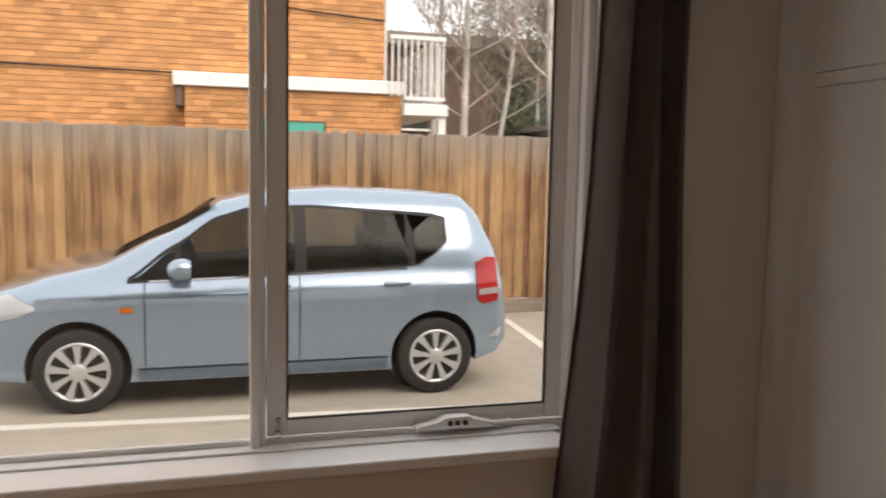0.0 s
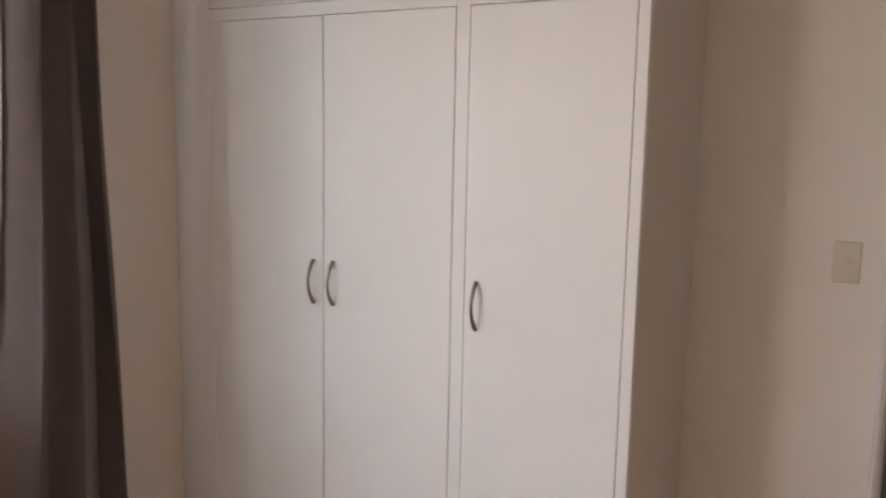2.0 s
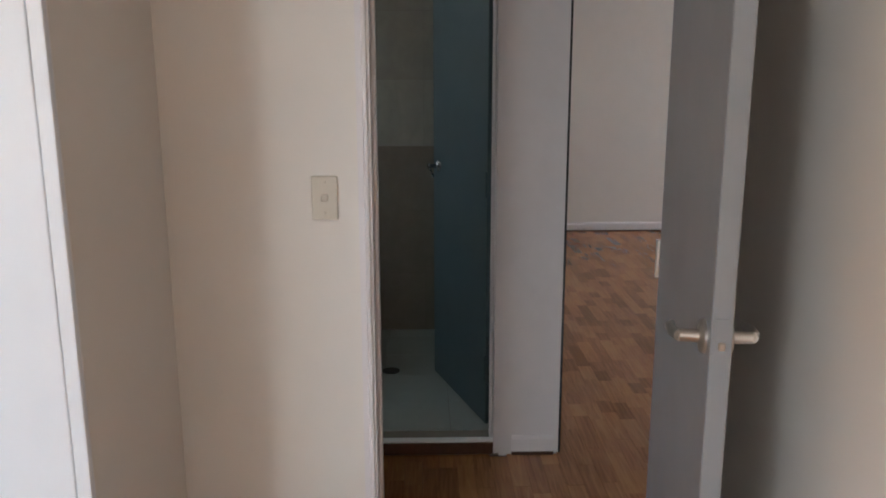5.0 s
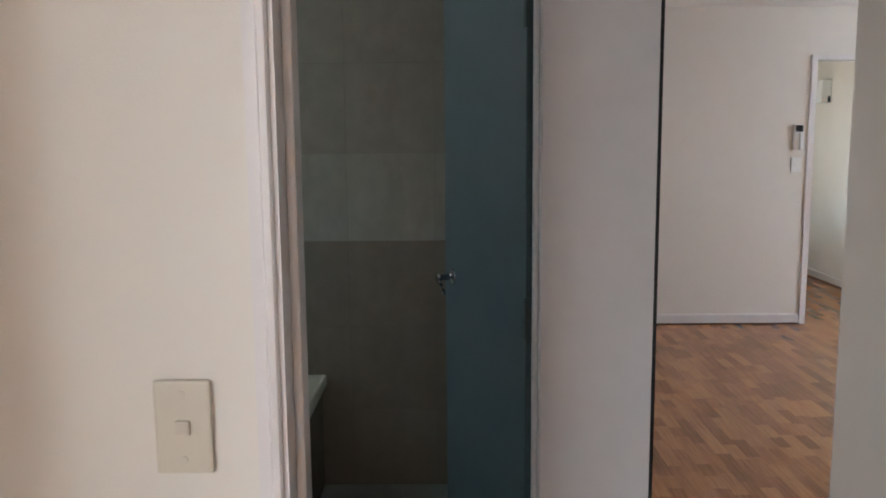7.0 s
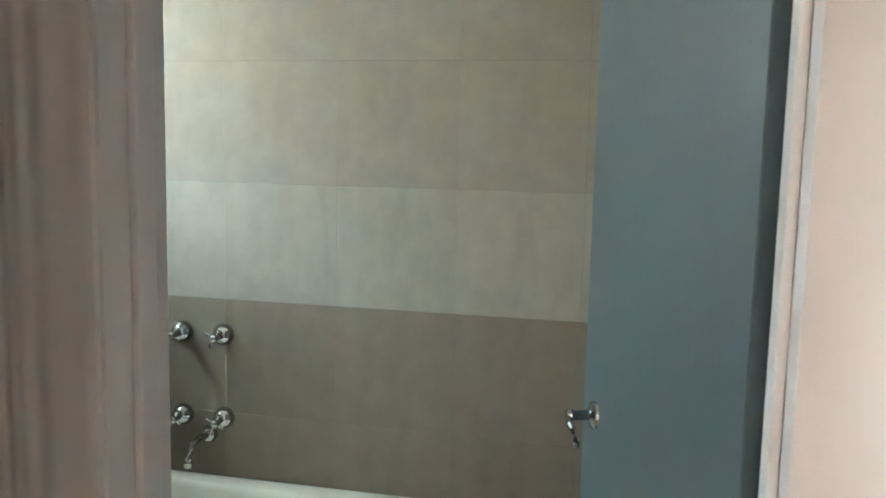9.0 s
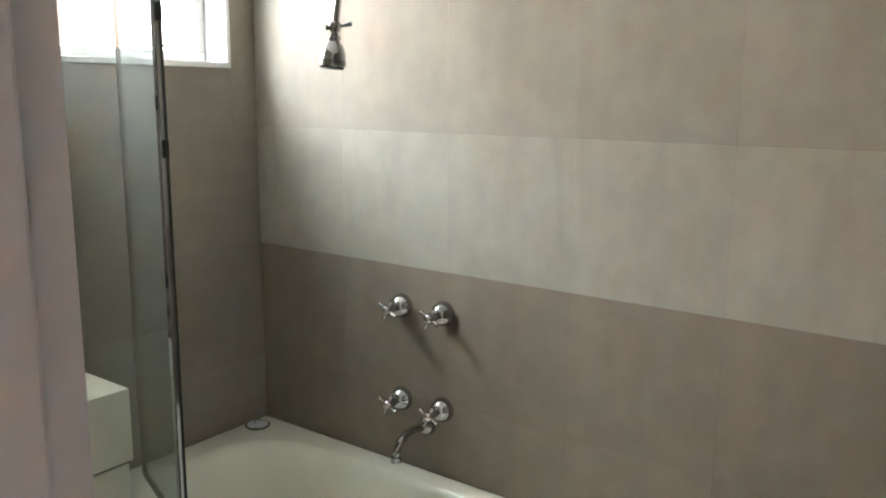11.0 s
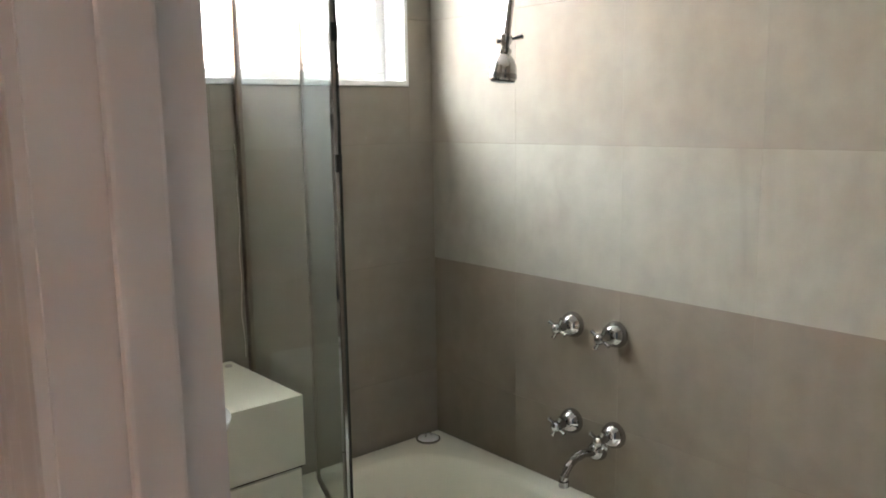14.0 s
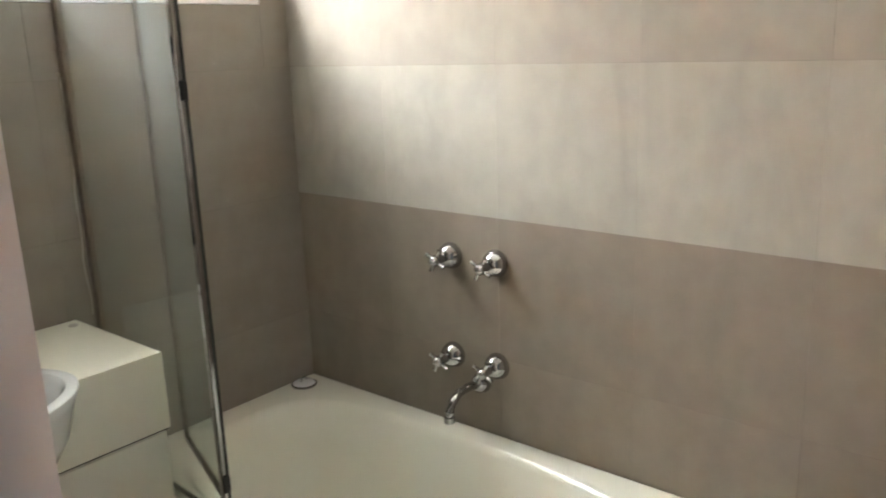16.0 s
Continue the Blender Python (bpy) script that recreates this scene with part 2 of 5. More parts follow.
M_PARQBED = mat("parquet_joint", (0.10, 0.045, 0.02), 0.6, var=0.1)
M_SKIRTGAP = wood("dark_timber_bead", (0.06, 0.025, 0.012), (0.14, 0.06, 0.03), 0.4)
M_GLASS = glass("window_glass")
M_SCREEN = glass("shower_glass", (0.955, 0.98, 0.97), film=0.03)
M_FROST = frosted("obscure_glass")
M_FENCE = wood("weathered_paling", (0.115, 0.054, 0.022), (0.405, 0.242, 0.115), 0.85, grain=(85, 85, 3.2), rand=0.34, bump=0.7, grey=(0.235, 0.21, 0.18), grey_at=(1.45, 2.05))
M_PLINTH = wood("grey_timber_plinth", (0.16, 0.13, 0.10), (0.30, 0.25, 0.19), 0.9, grain=(2, 40, 40), rand=0.3, bump=0.4)
M_CONC = mat("driveway_concrete", (0.285, 0.25, 0.205), 0.85, var=0.12, scale=2.2, bump=0.1, bump_scale=180)
M_LINE = mat("worn_line_paint", (0.52, 0.49, 0.44), 0.8, var=0.1, scale=14, bump=0.05)
M_BRICK = mat("orange_brick", (0.51, 0.245, 0.098), 0.85, var=0.16, scale=12, bump=0.15, bump_scale=150, rand=0.9)
M_MORTAR = mat("brick_mortar", (0.44, 0.25, 0.13), 0.95, var=0.1, scale=8)
M_WHITEPAINT = mat("white_masonry_paint", (0.72, 0.71, 0.69), 0.7, var=0.05, scale=4)
M_FARBRICK = mat("brown_brick_far", (0.125, 0.08, 0.063), 0.9, var=0.2, scale=3)
M_ROOF = mat("grey_roof_sheet", (0.22, 0.20, 0.19), 0.7, var=0.1)
M_SHED = mat("pale_shed_wall", (0.42, 0.38, 0.33), 0.9, var=0.1)
M_TEAL = mat("teal_paint", (0.05, 0.35, 0.27), 0.6, var=0.06)
M_BARK = mat("birch_bark", (0.50, 0.47, 0.43), 0.9, var=0.3, scale=7, bump=0.3, bump_scale=30)
M_TWIG = mat("twig_bark", (0.26, 0.20, 0.165), 0.9, var=0.2, scale=7)
M_LEAF = mat("evergreen_leaf", (0.085, 0.105, 0.055), 0.7, var=0.3, scale=4, bump=0, rand=1.0)
M_LEAF2 = mat("yellow_green_leaf", (0.15, 0.175, 0.06), 0.7, var=0.3, scale=4, bump=0, rand=1.0)
M_CAR = mat("pale_blue_car_paint", (0.235, 0.305, 0.385), 0.18, metal=0.55, var=0.0, bump=0, coat=1.0, wear=0.0)
M_CARGLASS = glass("car_glass", (0.42, 0.45, 0.43), sheen=0.25, floor=0.02)
M_CARDARKGLASS = glass("dark_car_glass", (0.16, 0.17, 0.17), sheen=0.45, floor=0.035)
M_CARDARK = mat("car_dark_trim", (0.015, 0.015, 0.016), 0.5, var=0.1, bump=0)
M_SEAT = mat("car_seat_cloth", (0.03, 0.03, 0.033), 0.9, var=0.1)
M_TYRE = mat("tyre_rubber", (0.012, 0.012, 0.012), 0.85, var=0.15, bump=0.05)
M_RIM = mat("silver_wheel_cover", (0.46, 0.46, 0.46), 0.35, metal=0.5, var=0.03, bump=0)
M_RED = mat("red_lens", (0.55, 0.015, 0.02), 0.15, var=0.03, bump=0, coat=1.0)
M_CLEARLENS = mat("clear_lens", (0.7, 0.72, 0.74), 0.12, metal=0.3, var=0.05, bump=0, coat=1.0)
M_ORANGE = mat("orange_lens", (0.8, 0.2, 0.02), 0.2, var=0.03, bump=0)


# ---- mesh helpers ----
def box(bm, x0, y0, z0, x1, y1, z1, bevel=0.0, seg=1):
    """Adds a block between two corners, with rounded edges if bevel is given."""
    vs = bmesh.ops.create_cube(bm, size=1)["verts"]
    for v in vs:
        v.co = Vector(((x0 + x1) / 2 + v.co.x * (x1 - x0), (y0 + y1) / 2 + v.co.y * (y1 - y0), (z0 + z1) / 2 + v.co.z * (z1 - z0)))
    if bevel:
        es = list({e for v in vs for e in v.link_edges})
        bmesh.ops.bevel(bm, geom=es, offset=bevel, segments=seg, profile=0.6, affect="EDGES", clamp_overlap=True)
    return bm


def B(*args, bevel=0.0, seg=1):
    return box(bmesh.new(), *args, bevel=bevel, seg=seg)


def tube(bm, pts, r, seg=12, cap=True, radii=None):
    """Adds a round bar along a line of points."""
    pts = [Vector(p) for p in pts]
    rings = []
    ref = Vector((0.31, 0.2, 0.93)).normalized()
    for i, p in enumerate(pts):
        d = (pts[min(i + 1, len(pts) - 1)] - pts[max(i - 1, 0)]).normalized()
        u = d.cross(ref)
        u = u.normalized() if u.length > 1e-4 else Vector((1, 0, 0))
        w = d.cross(u)
        rr = radii[i] if radii else r
        rings.append([bm.verts.new(p + (u * math.cos(a) + w * math.sin(a)) * rr) for a in [2 * math.pi * k / seg for k in range(seg)]])
    for a, b2 in zip(rings, rings[1:]):
        for k in range(seg):
            bm.faces.new((a[k], a[(k + 1) % seg], b2[(k + 1) % seg], b2[k]))
    if cap:
        bm.faces.new(rings[0][::-1])
        bm.faces.new(rings[-1])
    return bm


def lathe(bm, profile, origin, axis, seg=24):
    """Adds a turned shape: profile of (distance along the axis, radius)."""
    axis = Vector(axis).normalized()
    u = axis.orthogonal().normalized()
    w = axis.cross(u)
    o = Vector(origin)
    rings = []
    for d, r in profile:
        r = max(r, 1e-4)
        rings.append([bm.verts.new(o + axis * d + (u * math.cos(a) + w * math.sin(a)) * r) for a in [2 * math.pi * k / seg for k in range(seg)]])
    for a, b2 in zip(rings, rings[1:]):
        for k in range(seg):
            bm.faces.new((a[k], a[(k + 1) % seg], b2[(k + 1) % seg], b2[k]))
    bm.faces.new(rings[0][::-1])
    bm.faces.new(rings[-1])
    return bm


def prism(bm, outline, axis, a, b2):
    """Adds an outline in a plane, pushed along an axis ('x', 'y' or 'z') from a to b2."""
    def put(p, d):
        return {"x": (d, p[0], p[1]), "y": (p[0], d, p[1]), "z": (p[0], p[1], d)}[axis]
    lo = [bm.verts.new(put(p, a)) for p in outline]
    hi = [bm.verts.new(put(p, b2)) for p in outline]
    n = len(outline)
    bm.faces.new(lo)
    bm.faces.new(hi[::-1])
    for i in range(n):
        bm.faces.new((lo[i], hi[i], hi[(i + 1) % n], lo[(i + 1) % n]))
    return bm


def finish(name, bm, material, smooth=False):
    bmesh.ops.recalc_face_normals(bm, faces=bm.faces)
    me = bpy.data.meshes.new(name)
    bm.to_mesh(me)
    bm.free()
    me.materials.append(material)
    if smooth:
        me.polygons.foreach_set("use_smooth", [True] * len(me.polygons))
        me.set_sharp_from_angle(angle=radians(38))
    return me


def part(name, bm, material, parent, label="", smooth=False):
    ob = new(name, finish(name, bm, material, smooth))
    ob.parent = parent
    if parent:
        ob.matrix_parent_inverse = parent.matrix_world.inverted()
    if label:
        ob["label"] = label
    return ob


def thing(name, bm, material, label, category, group="", kind="", smooth=False):
    return tagged(new(name, finish(name, bm, material, smooth)), label, category, group, kind)


def base(name, at, label, category, group="", kind=""):
    ob = new(name)
    ob.empty_display_size = 0.1
    ob.location = at
    bpy.context.view_layer.update()
    return tagged(ob, label, category, group, kind)


def structure(name, bm, material, label, category):
    return thing(name, bm, material, label, category, kind="structure")


def piece(name, mesh, at, parent, rot=0.0, scale=(1, 1, 1)):
    """One of many like pieces; they share their mesh."""
    ob = new(name, mesh)
    ob.location, ob.rotation_euler, ob.scale = at, (0, 0, rot), scale
    ob.parent = parent
    return ob


# ---- large structure ----
CEIL = 2.45
Y_N, Y_S = 1.97, -0.95            # bedroom's window wall and door-side wall, inner faces
X_E0, X_E1 = 0.0, 0.12            # bedroom's door wall
X_W = -5.9
W_W = -5.63                       # west end of the bedroom window
HX0, HX1 = 0.915, 1.05             # wall between hall and bathroom
TX, TY = 2.352, 1.588             # tiled walls of the bathroom
BS = -0.57                        # bathroom's south wall, inner face
LX, LY = 5.46, -5.5                # living room's far wall and unseen wall with the added opening

sub = structure("floor", B(X_W - 0.2, LY - 0.2, -0.2, 9.2, 3.0 - 0.78, -0.012), M_PARQBED, "dark bed under honey-brown timber parquet strips", "floor")

wall = structure("wall_east", B(X_E0, 0.0, -0.012, X_E1, 2.22, CEIL), M_WALL, "off-white painted plaster wall with doorway", "wall")
part("wall_piece", B(X_E0, Y_S - 0.12, -0.012, X_E1, -0.845, CEIL), M_WALL, wall)
part("wall_piece", B(X_E0, -0.845, 2.08, X_E1, 0.0, CEIL), M_WALL, wall)

wall_n = structure("wall_north", B(X_W, Y_N, -0.012, X_E0, 2.22, 0.757), M_WALL, "cream painted window wall below a white sill", "wall")
part("wall_piece", B(-1.08, Y_N, 0.757, X_E0, 2.22, CEIL), M_WALL, wall_n)
part("wall_piece", B(X_W, Y_N, 0.757, W_W, 2.22, CEIL), M_WALL, wall_n)
part("wall_piece", B(W_W, Y_N, 2.275, -1.08, 2.22, CEIL), M_WALL, wall_n)
structure("wall_south", B(X_W, Y_S - 0.12, -0.012, X_E0, Y_S, CEIL), M_WALL, "off-white painted bedroom wall behind the open door", "wall")
structure("wall_west", B(X_W - 0.12, Y_S - 0.12, -0.012, X_W, 2.22, CEIL), M_WALL, "plain off-white bedroom wall", "wall")
structure("ceiling", B(X_W - 0.12, LY - 0.12, CEIL, 9.0, 2.22, CEIL + 0.15), M_CEIL, "flat white ceiling", "ceiling")

wall_h = structure("wall_hall_bathroom", B(HX0, 0.33, -0.012, HX1, 2.0, CEIL), M_WALL, "off-white wall between hall and bathroom with doorway", "wall")
part("wall_piece", B(HX0, BS - 0.12, -0.012, HX1, -0.455, CEIL), M_TRIM, wall_h, "narrow white wall nib beside the bathroom door")
part("wall_piece", B(HX0, -0.455, 2.08, HX1, 0.33, CEIL), M_WALL, wall_h)
structure("dark_edge_trim", B(HX0 + 0.003, BS - 0.129, 0.0, HX0 + 0.022, BS - 0.1205, CEIL - 0.002), M_BLACK, "thin black trim along the nib's corner", "trim")
structure("wall_hall_end", B(X_E1, 0.95, -0.012, HX0, 1.07, CEIL), M_WALL, "plain off-white wall closing the hall", "wall")
structure("wall_bathroom_south", B(HX1, BS - 0.12, -0.012, LX, BS, CEIL), M_WALL, "off-white wall between bathroom and living room", "wall")
wall_bn = structure("wall_bathroom_north", B(HX1, TY + 0.008, -0.1, 2.6, TY + 0.19, 1.61), M_GROUT, "bathroom window wall under taupe tiles", "wall")
part("wall_piece", B(2.255, TY + 0.008, 1.61, 2.6, TY + 0.19, CEIL), M_GROUT, wall_bn)
part("wall_piece", B(HX1, TY + 0.008, 1.61, 1.36, TY + 0.19, CEIL), M_GROUT, wall_bn)
part("wall_piece", B(1.36, TY + 0.008, 2.38, 2.255, TY + 0.19, CEIL), M_GROUT, wall_bn)
wall_be = structure("wall_bathroom_east", B(TX + 0.008, BS - 0.12 + 0.12, -0.1, TX + 0.13, TY + 0.008, CEIL), M_GROUT, "bathroom wall under large taupe and beige tiles", "wall")

wall_l = structure("wall_living_far", B(LX, -2.985, -0.012, LX + 0.12, BS - 0.12, CEIL), M_WALL, "white living-room wall beside an open doorway", "wall")
part("wall_piece", B(LX, -4.05, 2.08, LX + 0.12, -2.985, CEIL), M_WALL, wall_l)
part("wall_piece", B(LX, LY, -0.012, LX + 0.12, -4.05, CEIL), M_WALL, wall_l)
# Out of view; its opening is added to let light in.
wall_lw = structure("wall_living_window", B(1.30, LY - 0.12, -0.012, LX, LY, 0.7), M_WALL, "unseen off-white living-room wall with an opening added for light", "wall")
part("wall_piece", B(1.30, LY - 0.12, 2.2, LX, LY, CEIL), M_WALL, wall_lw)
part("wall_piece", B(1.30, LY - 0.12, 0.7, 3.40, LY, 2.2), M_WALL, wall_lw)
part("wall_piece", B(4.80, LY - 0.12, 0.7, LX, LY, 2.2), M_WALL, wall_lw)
# Added out of view to block the living-room light from the hall.
wall_lv = structure("wall_living_west", B(1.30, LY, -0.012, 1.42, -1.36, CEIL), M_WALL, "plain off-white wall added out of view to shade the hall", "wall")
part("wall_piece", B(X_E1, -1.48, -0.012, 1.30, -1.36, CEIL), M_WALL, wall_lv)
part("wall_piece", B(X_E0, -1.48, -0.012, X_E1, Y_S - 0.12, CEIL), M_WALL, wall_lv)
structure("wall_passage_south", B(LX + 0.12, -4.15, -0.012, 8.7, -4.03, CEIL), M_WALL, "pale passage wall lit faintly green", "wall")
# The gap in this unseen wall is added for the passage lamp.
wall_pn = structure("wall_passage_north", B(LX + 0.12, -2.9, -0.012, 8.7, -2.78, 0.9), M_WALL, "plain unseen passage wall with an opening added for light", "wall")
part("wall_piece", B(LX + 0.12, -2.9, 2.1, 8.7, -2.78, CEIL), M_WALL, wall_pn)
part("wall_piece", B(LX + 0.12, -2.9, 0.9, 6.6, -2.78, 2.1), M_WALL, wall_pn)
part("wall_piece", B(7.8, -2.9, 0.9, 8.7, -2.78, 2.1), M_WALL, wall_pn)
structure("wall_passage_end", B(8.7, -4.15, -0.012, 8.82, -2.78, CEIL), M_WALL, "plain end wall of the passage", "wall")


def skirting(name, x0, y0, x1, y1, face, h=0.075, t=0.014):
    """A painted board along a wall's foot, with a dark timber bead at the floor. face: the way it looks."""
    ax, s = face[0], (1 if face[1] == "+" else -1)
    if ax == "x":
        prof = [(x0, 0.012), (x0 + s * t, 0.012), (x0 + s * t, h - 0.012), (x0 + s * t * 0.45, h), (x0, h)]
        sk = structure(name, prism(bmesh.new(), prof, "y", y0, y1), M_TRIM, "white gloss-painted skirting board", "skirting")
        part("floor_bead", B(min(x0, x0 + s * 0.02), y0, -0.004, max(x0, x0 + s * 0.02), y1, 0.0118), M_SKIRTGAP, sk, "dark timber bead")
    else:
        prof = [(y0, 0.012), (y0 + s * t, 0.012), (y0 + s * t, h - 0.012), (y0 + s * t * 0.45, h), (y0, h)]
        sk = structure(name, prism(bmesh.new(), prof, "x", x0, x1), M_TRIM, "white gloss-painted skirting board", "skirting")
        part("floor_bead", B(x0, min(y0, y0 + s * 0.02), -0.004, x1, max(y0, y0 + s * 0.02), 0.0118), M_SKIRTGAP, sk, "dark timber bead")


skirting("skirting_bedroom_east", 0.0, 0.030, 0.0, 0.484, "x-")
skirting("skirting_bedroom_south", -5.8, Y_S, -0.02, Y_S, "y+")
skirting("skirting_nib", HX0, BS - 0.10, HX0, -0.505, "x-")
skirting("skirting_hall", HX0, 0.455, HX0, 0.95, "x-")
skirting("skirting_living", LX, -2.98, LX, BS - 0.14, "x-", h=0.085)
skirting("skirting_passage", LX + 0.13, -4.03, 8.69, -4.03, "y+", h=0.085)
skirting("skirting_living_north", 1.06, BS - 0.12, LX - 0.02, BS - 0.12, "y-", h=0.085)


BEAD = [(0, 0), (0, 0.006), (0.003, 0.009), (0.011, 0.009), (0.014, 0.004), (0.014, 0)]


def fluted_profile(w=0.15, t=0.013):
    """A broad moulded board with shallow rounded waves of uneven width."""
    out = [(0, 0)]
    for k in range(49):
        u = k / 48
        out.append((w * u, t * (0.72 + 0.10 * math.sin(21 * u + 0.4) + 0.06 * math.sin(34 * u * u + 2.0))))
    return out + [(w, 0)]


def architrave_profile(w=0.052, t=0.016):
    """Across the board's width from the opening outwards, and out from the wall."""
    return [(0, 0), (0, t * 0.55), (w * 0.10, t * 0.75), (w * 0.22, t * 0.70), (w * 0.30, t), (w * 0.62, t), (w * 0.72, t * 0.8), (w * 0.9, t * 0.85), (w, t * 0.6), (w, 0)]


def door_frame(name, x0, x1, y0, y1, head, stop_x, label, faces=(-1, 1), proud=0.002, north=None, south=None):
    """A timber lining round a doorway in a wall that runs north to south, with architraves on both faces and a stop."""
    fr = structure(name, B(x0 - 0.002, y1, 0, x1 + proud, y1 + 0.035, head), M_TRIM, label, "door frame")
    part("jamb", B(x0, y0 - 0.022, 0, x1, y0, head), M_TRIM, fr)
    part("head", B(x0 - 0.002, y0 - 0.025, head, x1 + 0.002, y1 + 0.025, head + 0.025), M_TRIM, fr)
    for face, s in ((x0, -1), (x1, 1)):
        if s not in faces:
            continue
        for edge, d, own in ((y1 + 0.006, 1, north), (y0 - 0.006, -1, south)):
            if own == "none":
                continue
            prof = [(face + s * (q + 0.0005), edge + d * p) for p, q in (own or architrave_profile())]
            part("architrave", prism(bmesh.new(), prof, "z", 0.0, head + 0.055), M_TRIM, fr)
        prof = [(face + s * (q + 0.0005), head + 0.006 + p) for p, q in architrave_profile()]
        part("architrave", prism(bmesh.new(), prof, "y", y0 - 0.058, y1 + 0.058), M_TRIM, fr)
    for a, b2 in ((y1 - 0.012, y1), (y0, y0 + 0.012)):
        part("door_stop", B(stop_x, a, 0, stop_x + 0.042, b2, head, bevel=0.004, seg=2), M_TRIM, fr)
    part("door_stop", B(stop_x, y0 + 0.012, head - 0.012, stop_x + 0.042, y1 - 0.012, head), M_TRIM, fr)
    return fr


fr1 = door_frame("door_frame_bedroom", X_E0, X_E1, -0.82, -0.035, 2.05, 0.04, "white gloss-painted timber frame of the bedroom doorway", north=BEAD)
part("strike_plate", B(0.0, -0.039, 1.0, 0.028, -0.0348, 1.05, bevel=0.0015), M_SATIN, fr1, "small metal strike plate")
fr2 = door_frame("door_frame_bathroom", HX0, HX1, -0.433, 0.29, 2.05, 0.962, "white gloss-painted timber frame of the bathroom doorway", (-1,), -0.007, fluted_profile(), "none")
part("strike_plate", B(1.026, 0.2875, 1.022, 1.0425, 0.2905, 1.046, bevel=0.0015), M_BRONZE, fr2, "small dark strike plate")
fr3 = structure("door_frame_passage", B(LX - 0.014, -3.03, 0, LX + 0.134, -2.985, 2.05), M_TRIM, "white painted frame of the passage doorway", "door frame")
part("jamb", B(LX - 0.014, -4.05, 0, LX + 0.134, -4.01, 2.05), M_TRIM, fr3)
part("head", B(LX - 0.014, -4.05, 2.05, LX + 0.134, -2.985, 2.085), M_TRIM, fr3)


# ---- bedroom ----
def lever_handle(parent, at, away, turn_x, material):
    """A round rose with a lever. at: on the door's face; away: normal (0, s, 0); turn_x: the way that the lever points along x."""
    x, y, z = at
    s = away
    h = part("handle", lathe(bmesh.new(), [(0, 0.031), (0.005, 0.031), (0.009, 0.027), (0.011, 0.012), (0.045, 0.011)], (x, y, z), (0, s, 0)), material, parent, "satin metal lever handle", smooth=True)
    part("lever", tube(bmesh.new(), [(x, y + s * 0.044, z), (x + turn_x * 0.02, y + s * 0.052, z), (x + turn_x * 0.06, y + s * 0.053, z - 0.002), (x + turn_x * 0.085, y + s * 0.047, z - 0.004)], 0.009, 10, radii=[0.011, 0.0105, 0.009, 0.007]), material, h, smooth=True)
    return h


# The open bedroom door, built shut along -x from its hinge and turned.
door = base("door_1", (-0.012, -0.847, 0.0), "grey painted flush timber door standing open into the bedroom", "door", kind="structure")
L_D = 0.745
leaf = part("leaf", box(bmesh.new(), -0.012 - L_D, -0.847, 0.012, -0.012, -0.810, 2.035, bevel=0.002, seg=1), M_DOOR, door)
for s, yy in ((1, -0.810), (-1, -0.847)):
    lever_handle(door, (-0.012 - L_D + 0.055, yy, 1.016), s, 1, M_SATIN)
part("latch", B(-0.012 - L_D - 0.0015, -0.840, 0.985, -0.012 - L_D + 0.001, -0.817, 1.065), M_DOOR, door, "painted latch plate on the door's edge")
part("latch_bolt", B(-0.012 - L_D - 0.010, -0.834, 1.010, -0.012 - L_D - 0.0015, -0.823, 1.024, bevel=0.002), M_SATIN, door)
for zz in (0.25, 1.0, 1.8):
    part("hinge", lathe(bmesh.new(), [(-0.05, 0.006), (0.05, 0.006)], (-0.008, -0.806, zz), (0, 0, 1), 10), M_SATIN, door)
door.location.y += 0.03
door.rotation_euler = (0, 0, radians(-9.4))


# Wardrobe: carcass frame with inset doors.
RX = -0.586
Y0R, Y1R = 0.490, Y_N - 0.002
robe = base("wardrobe", (RX, Y0R, 0), "built-in white painted wardrobe with flush doors and bow handles", "wardrobe")
part("side_panel", B(RX + 0.02, Y0R, 0.0, -0.001, Y0R + 0.02, CEIL - 0.002), M_WALL, robe, "cream painted end panel")
part("plinth", B(RX + 0.0, Y0R + 0.001, 0.0, RX + 0.02, Y1R, 0.115, bevel=0.002), M_ROBE, robe)
part("dark_base_bead", B(RX - 0.012, Y0R - 0.008, 0.0, RX, Y1R, 0.022), M_SKIRTGAP, robe, "dark timber bead at the floor")
part("side_bead", B(RX, Y0R - 0.016, 0.0, -0.0205, Y0R - 0.0005, 0.026, bevel=0.003), M_SKIRTGAP, robe, "dark timber bead at the floor")
part("plinth_lip", B(RX - 0.004, Y0R + 0.001, 0.098, RX - 0.0002, Y1R, 0.114, bevel=0.0015), M_ROBE, robe)
part("end_stile", B(RX, Y0R, 0.115, RX + 0.02, Y0R + 0.028, CEIL - 0.002, bevel=0.0015), M_ROBE, robe)
part("middle_stile", B(RX, 0.940, 0.115, RX + 0.02, 0.978, CEIL - 0.002, bevel=0.0015), M_ROBE, robe)
part("wall_stile", B(RX, 1.815, 0.115, RX + 0.02, Y1R, CEIL - 0.002, bevel=0.0015), M_ROBE, robe)
part("rail", B(RX, 0.518, 1.802, RX + 0.02, 0.940, 1.838, bevel=0.0015), M_ROBE, robe)
part("rail", B(RX, 0.978, 1.802, RX + 0.02, 1.815, 1.838, bevel=0.0015), M_ROBE, robe)
part("top_rail", B(RX, 0.518, 2.33, RX + 0.02, 1.815, CEIL - 0.002), M_ROBE, robe)
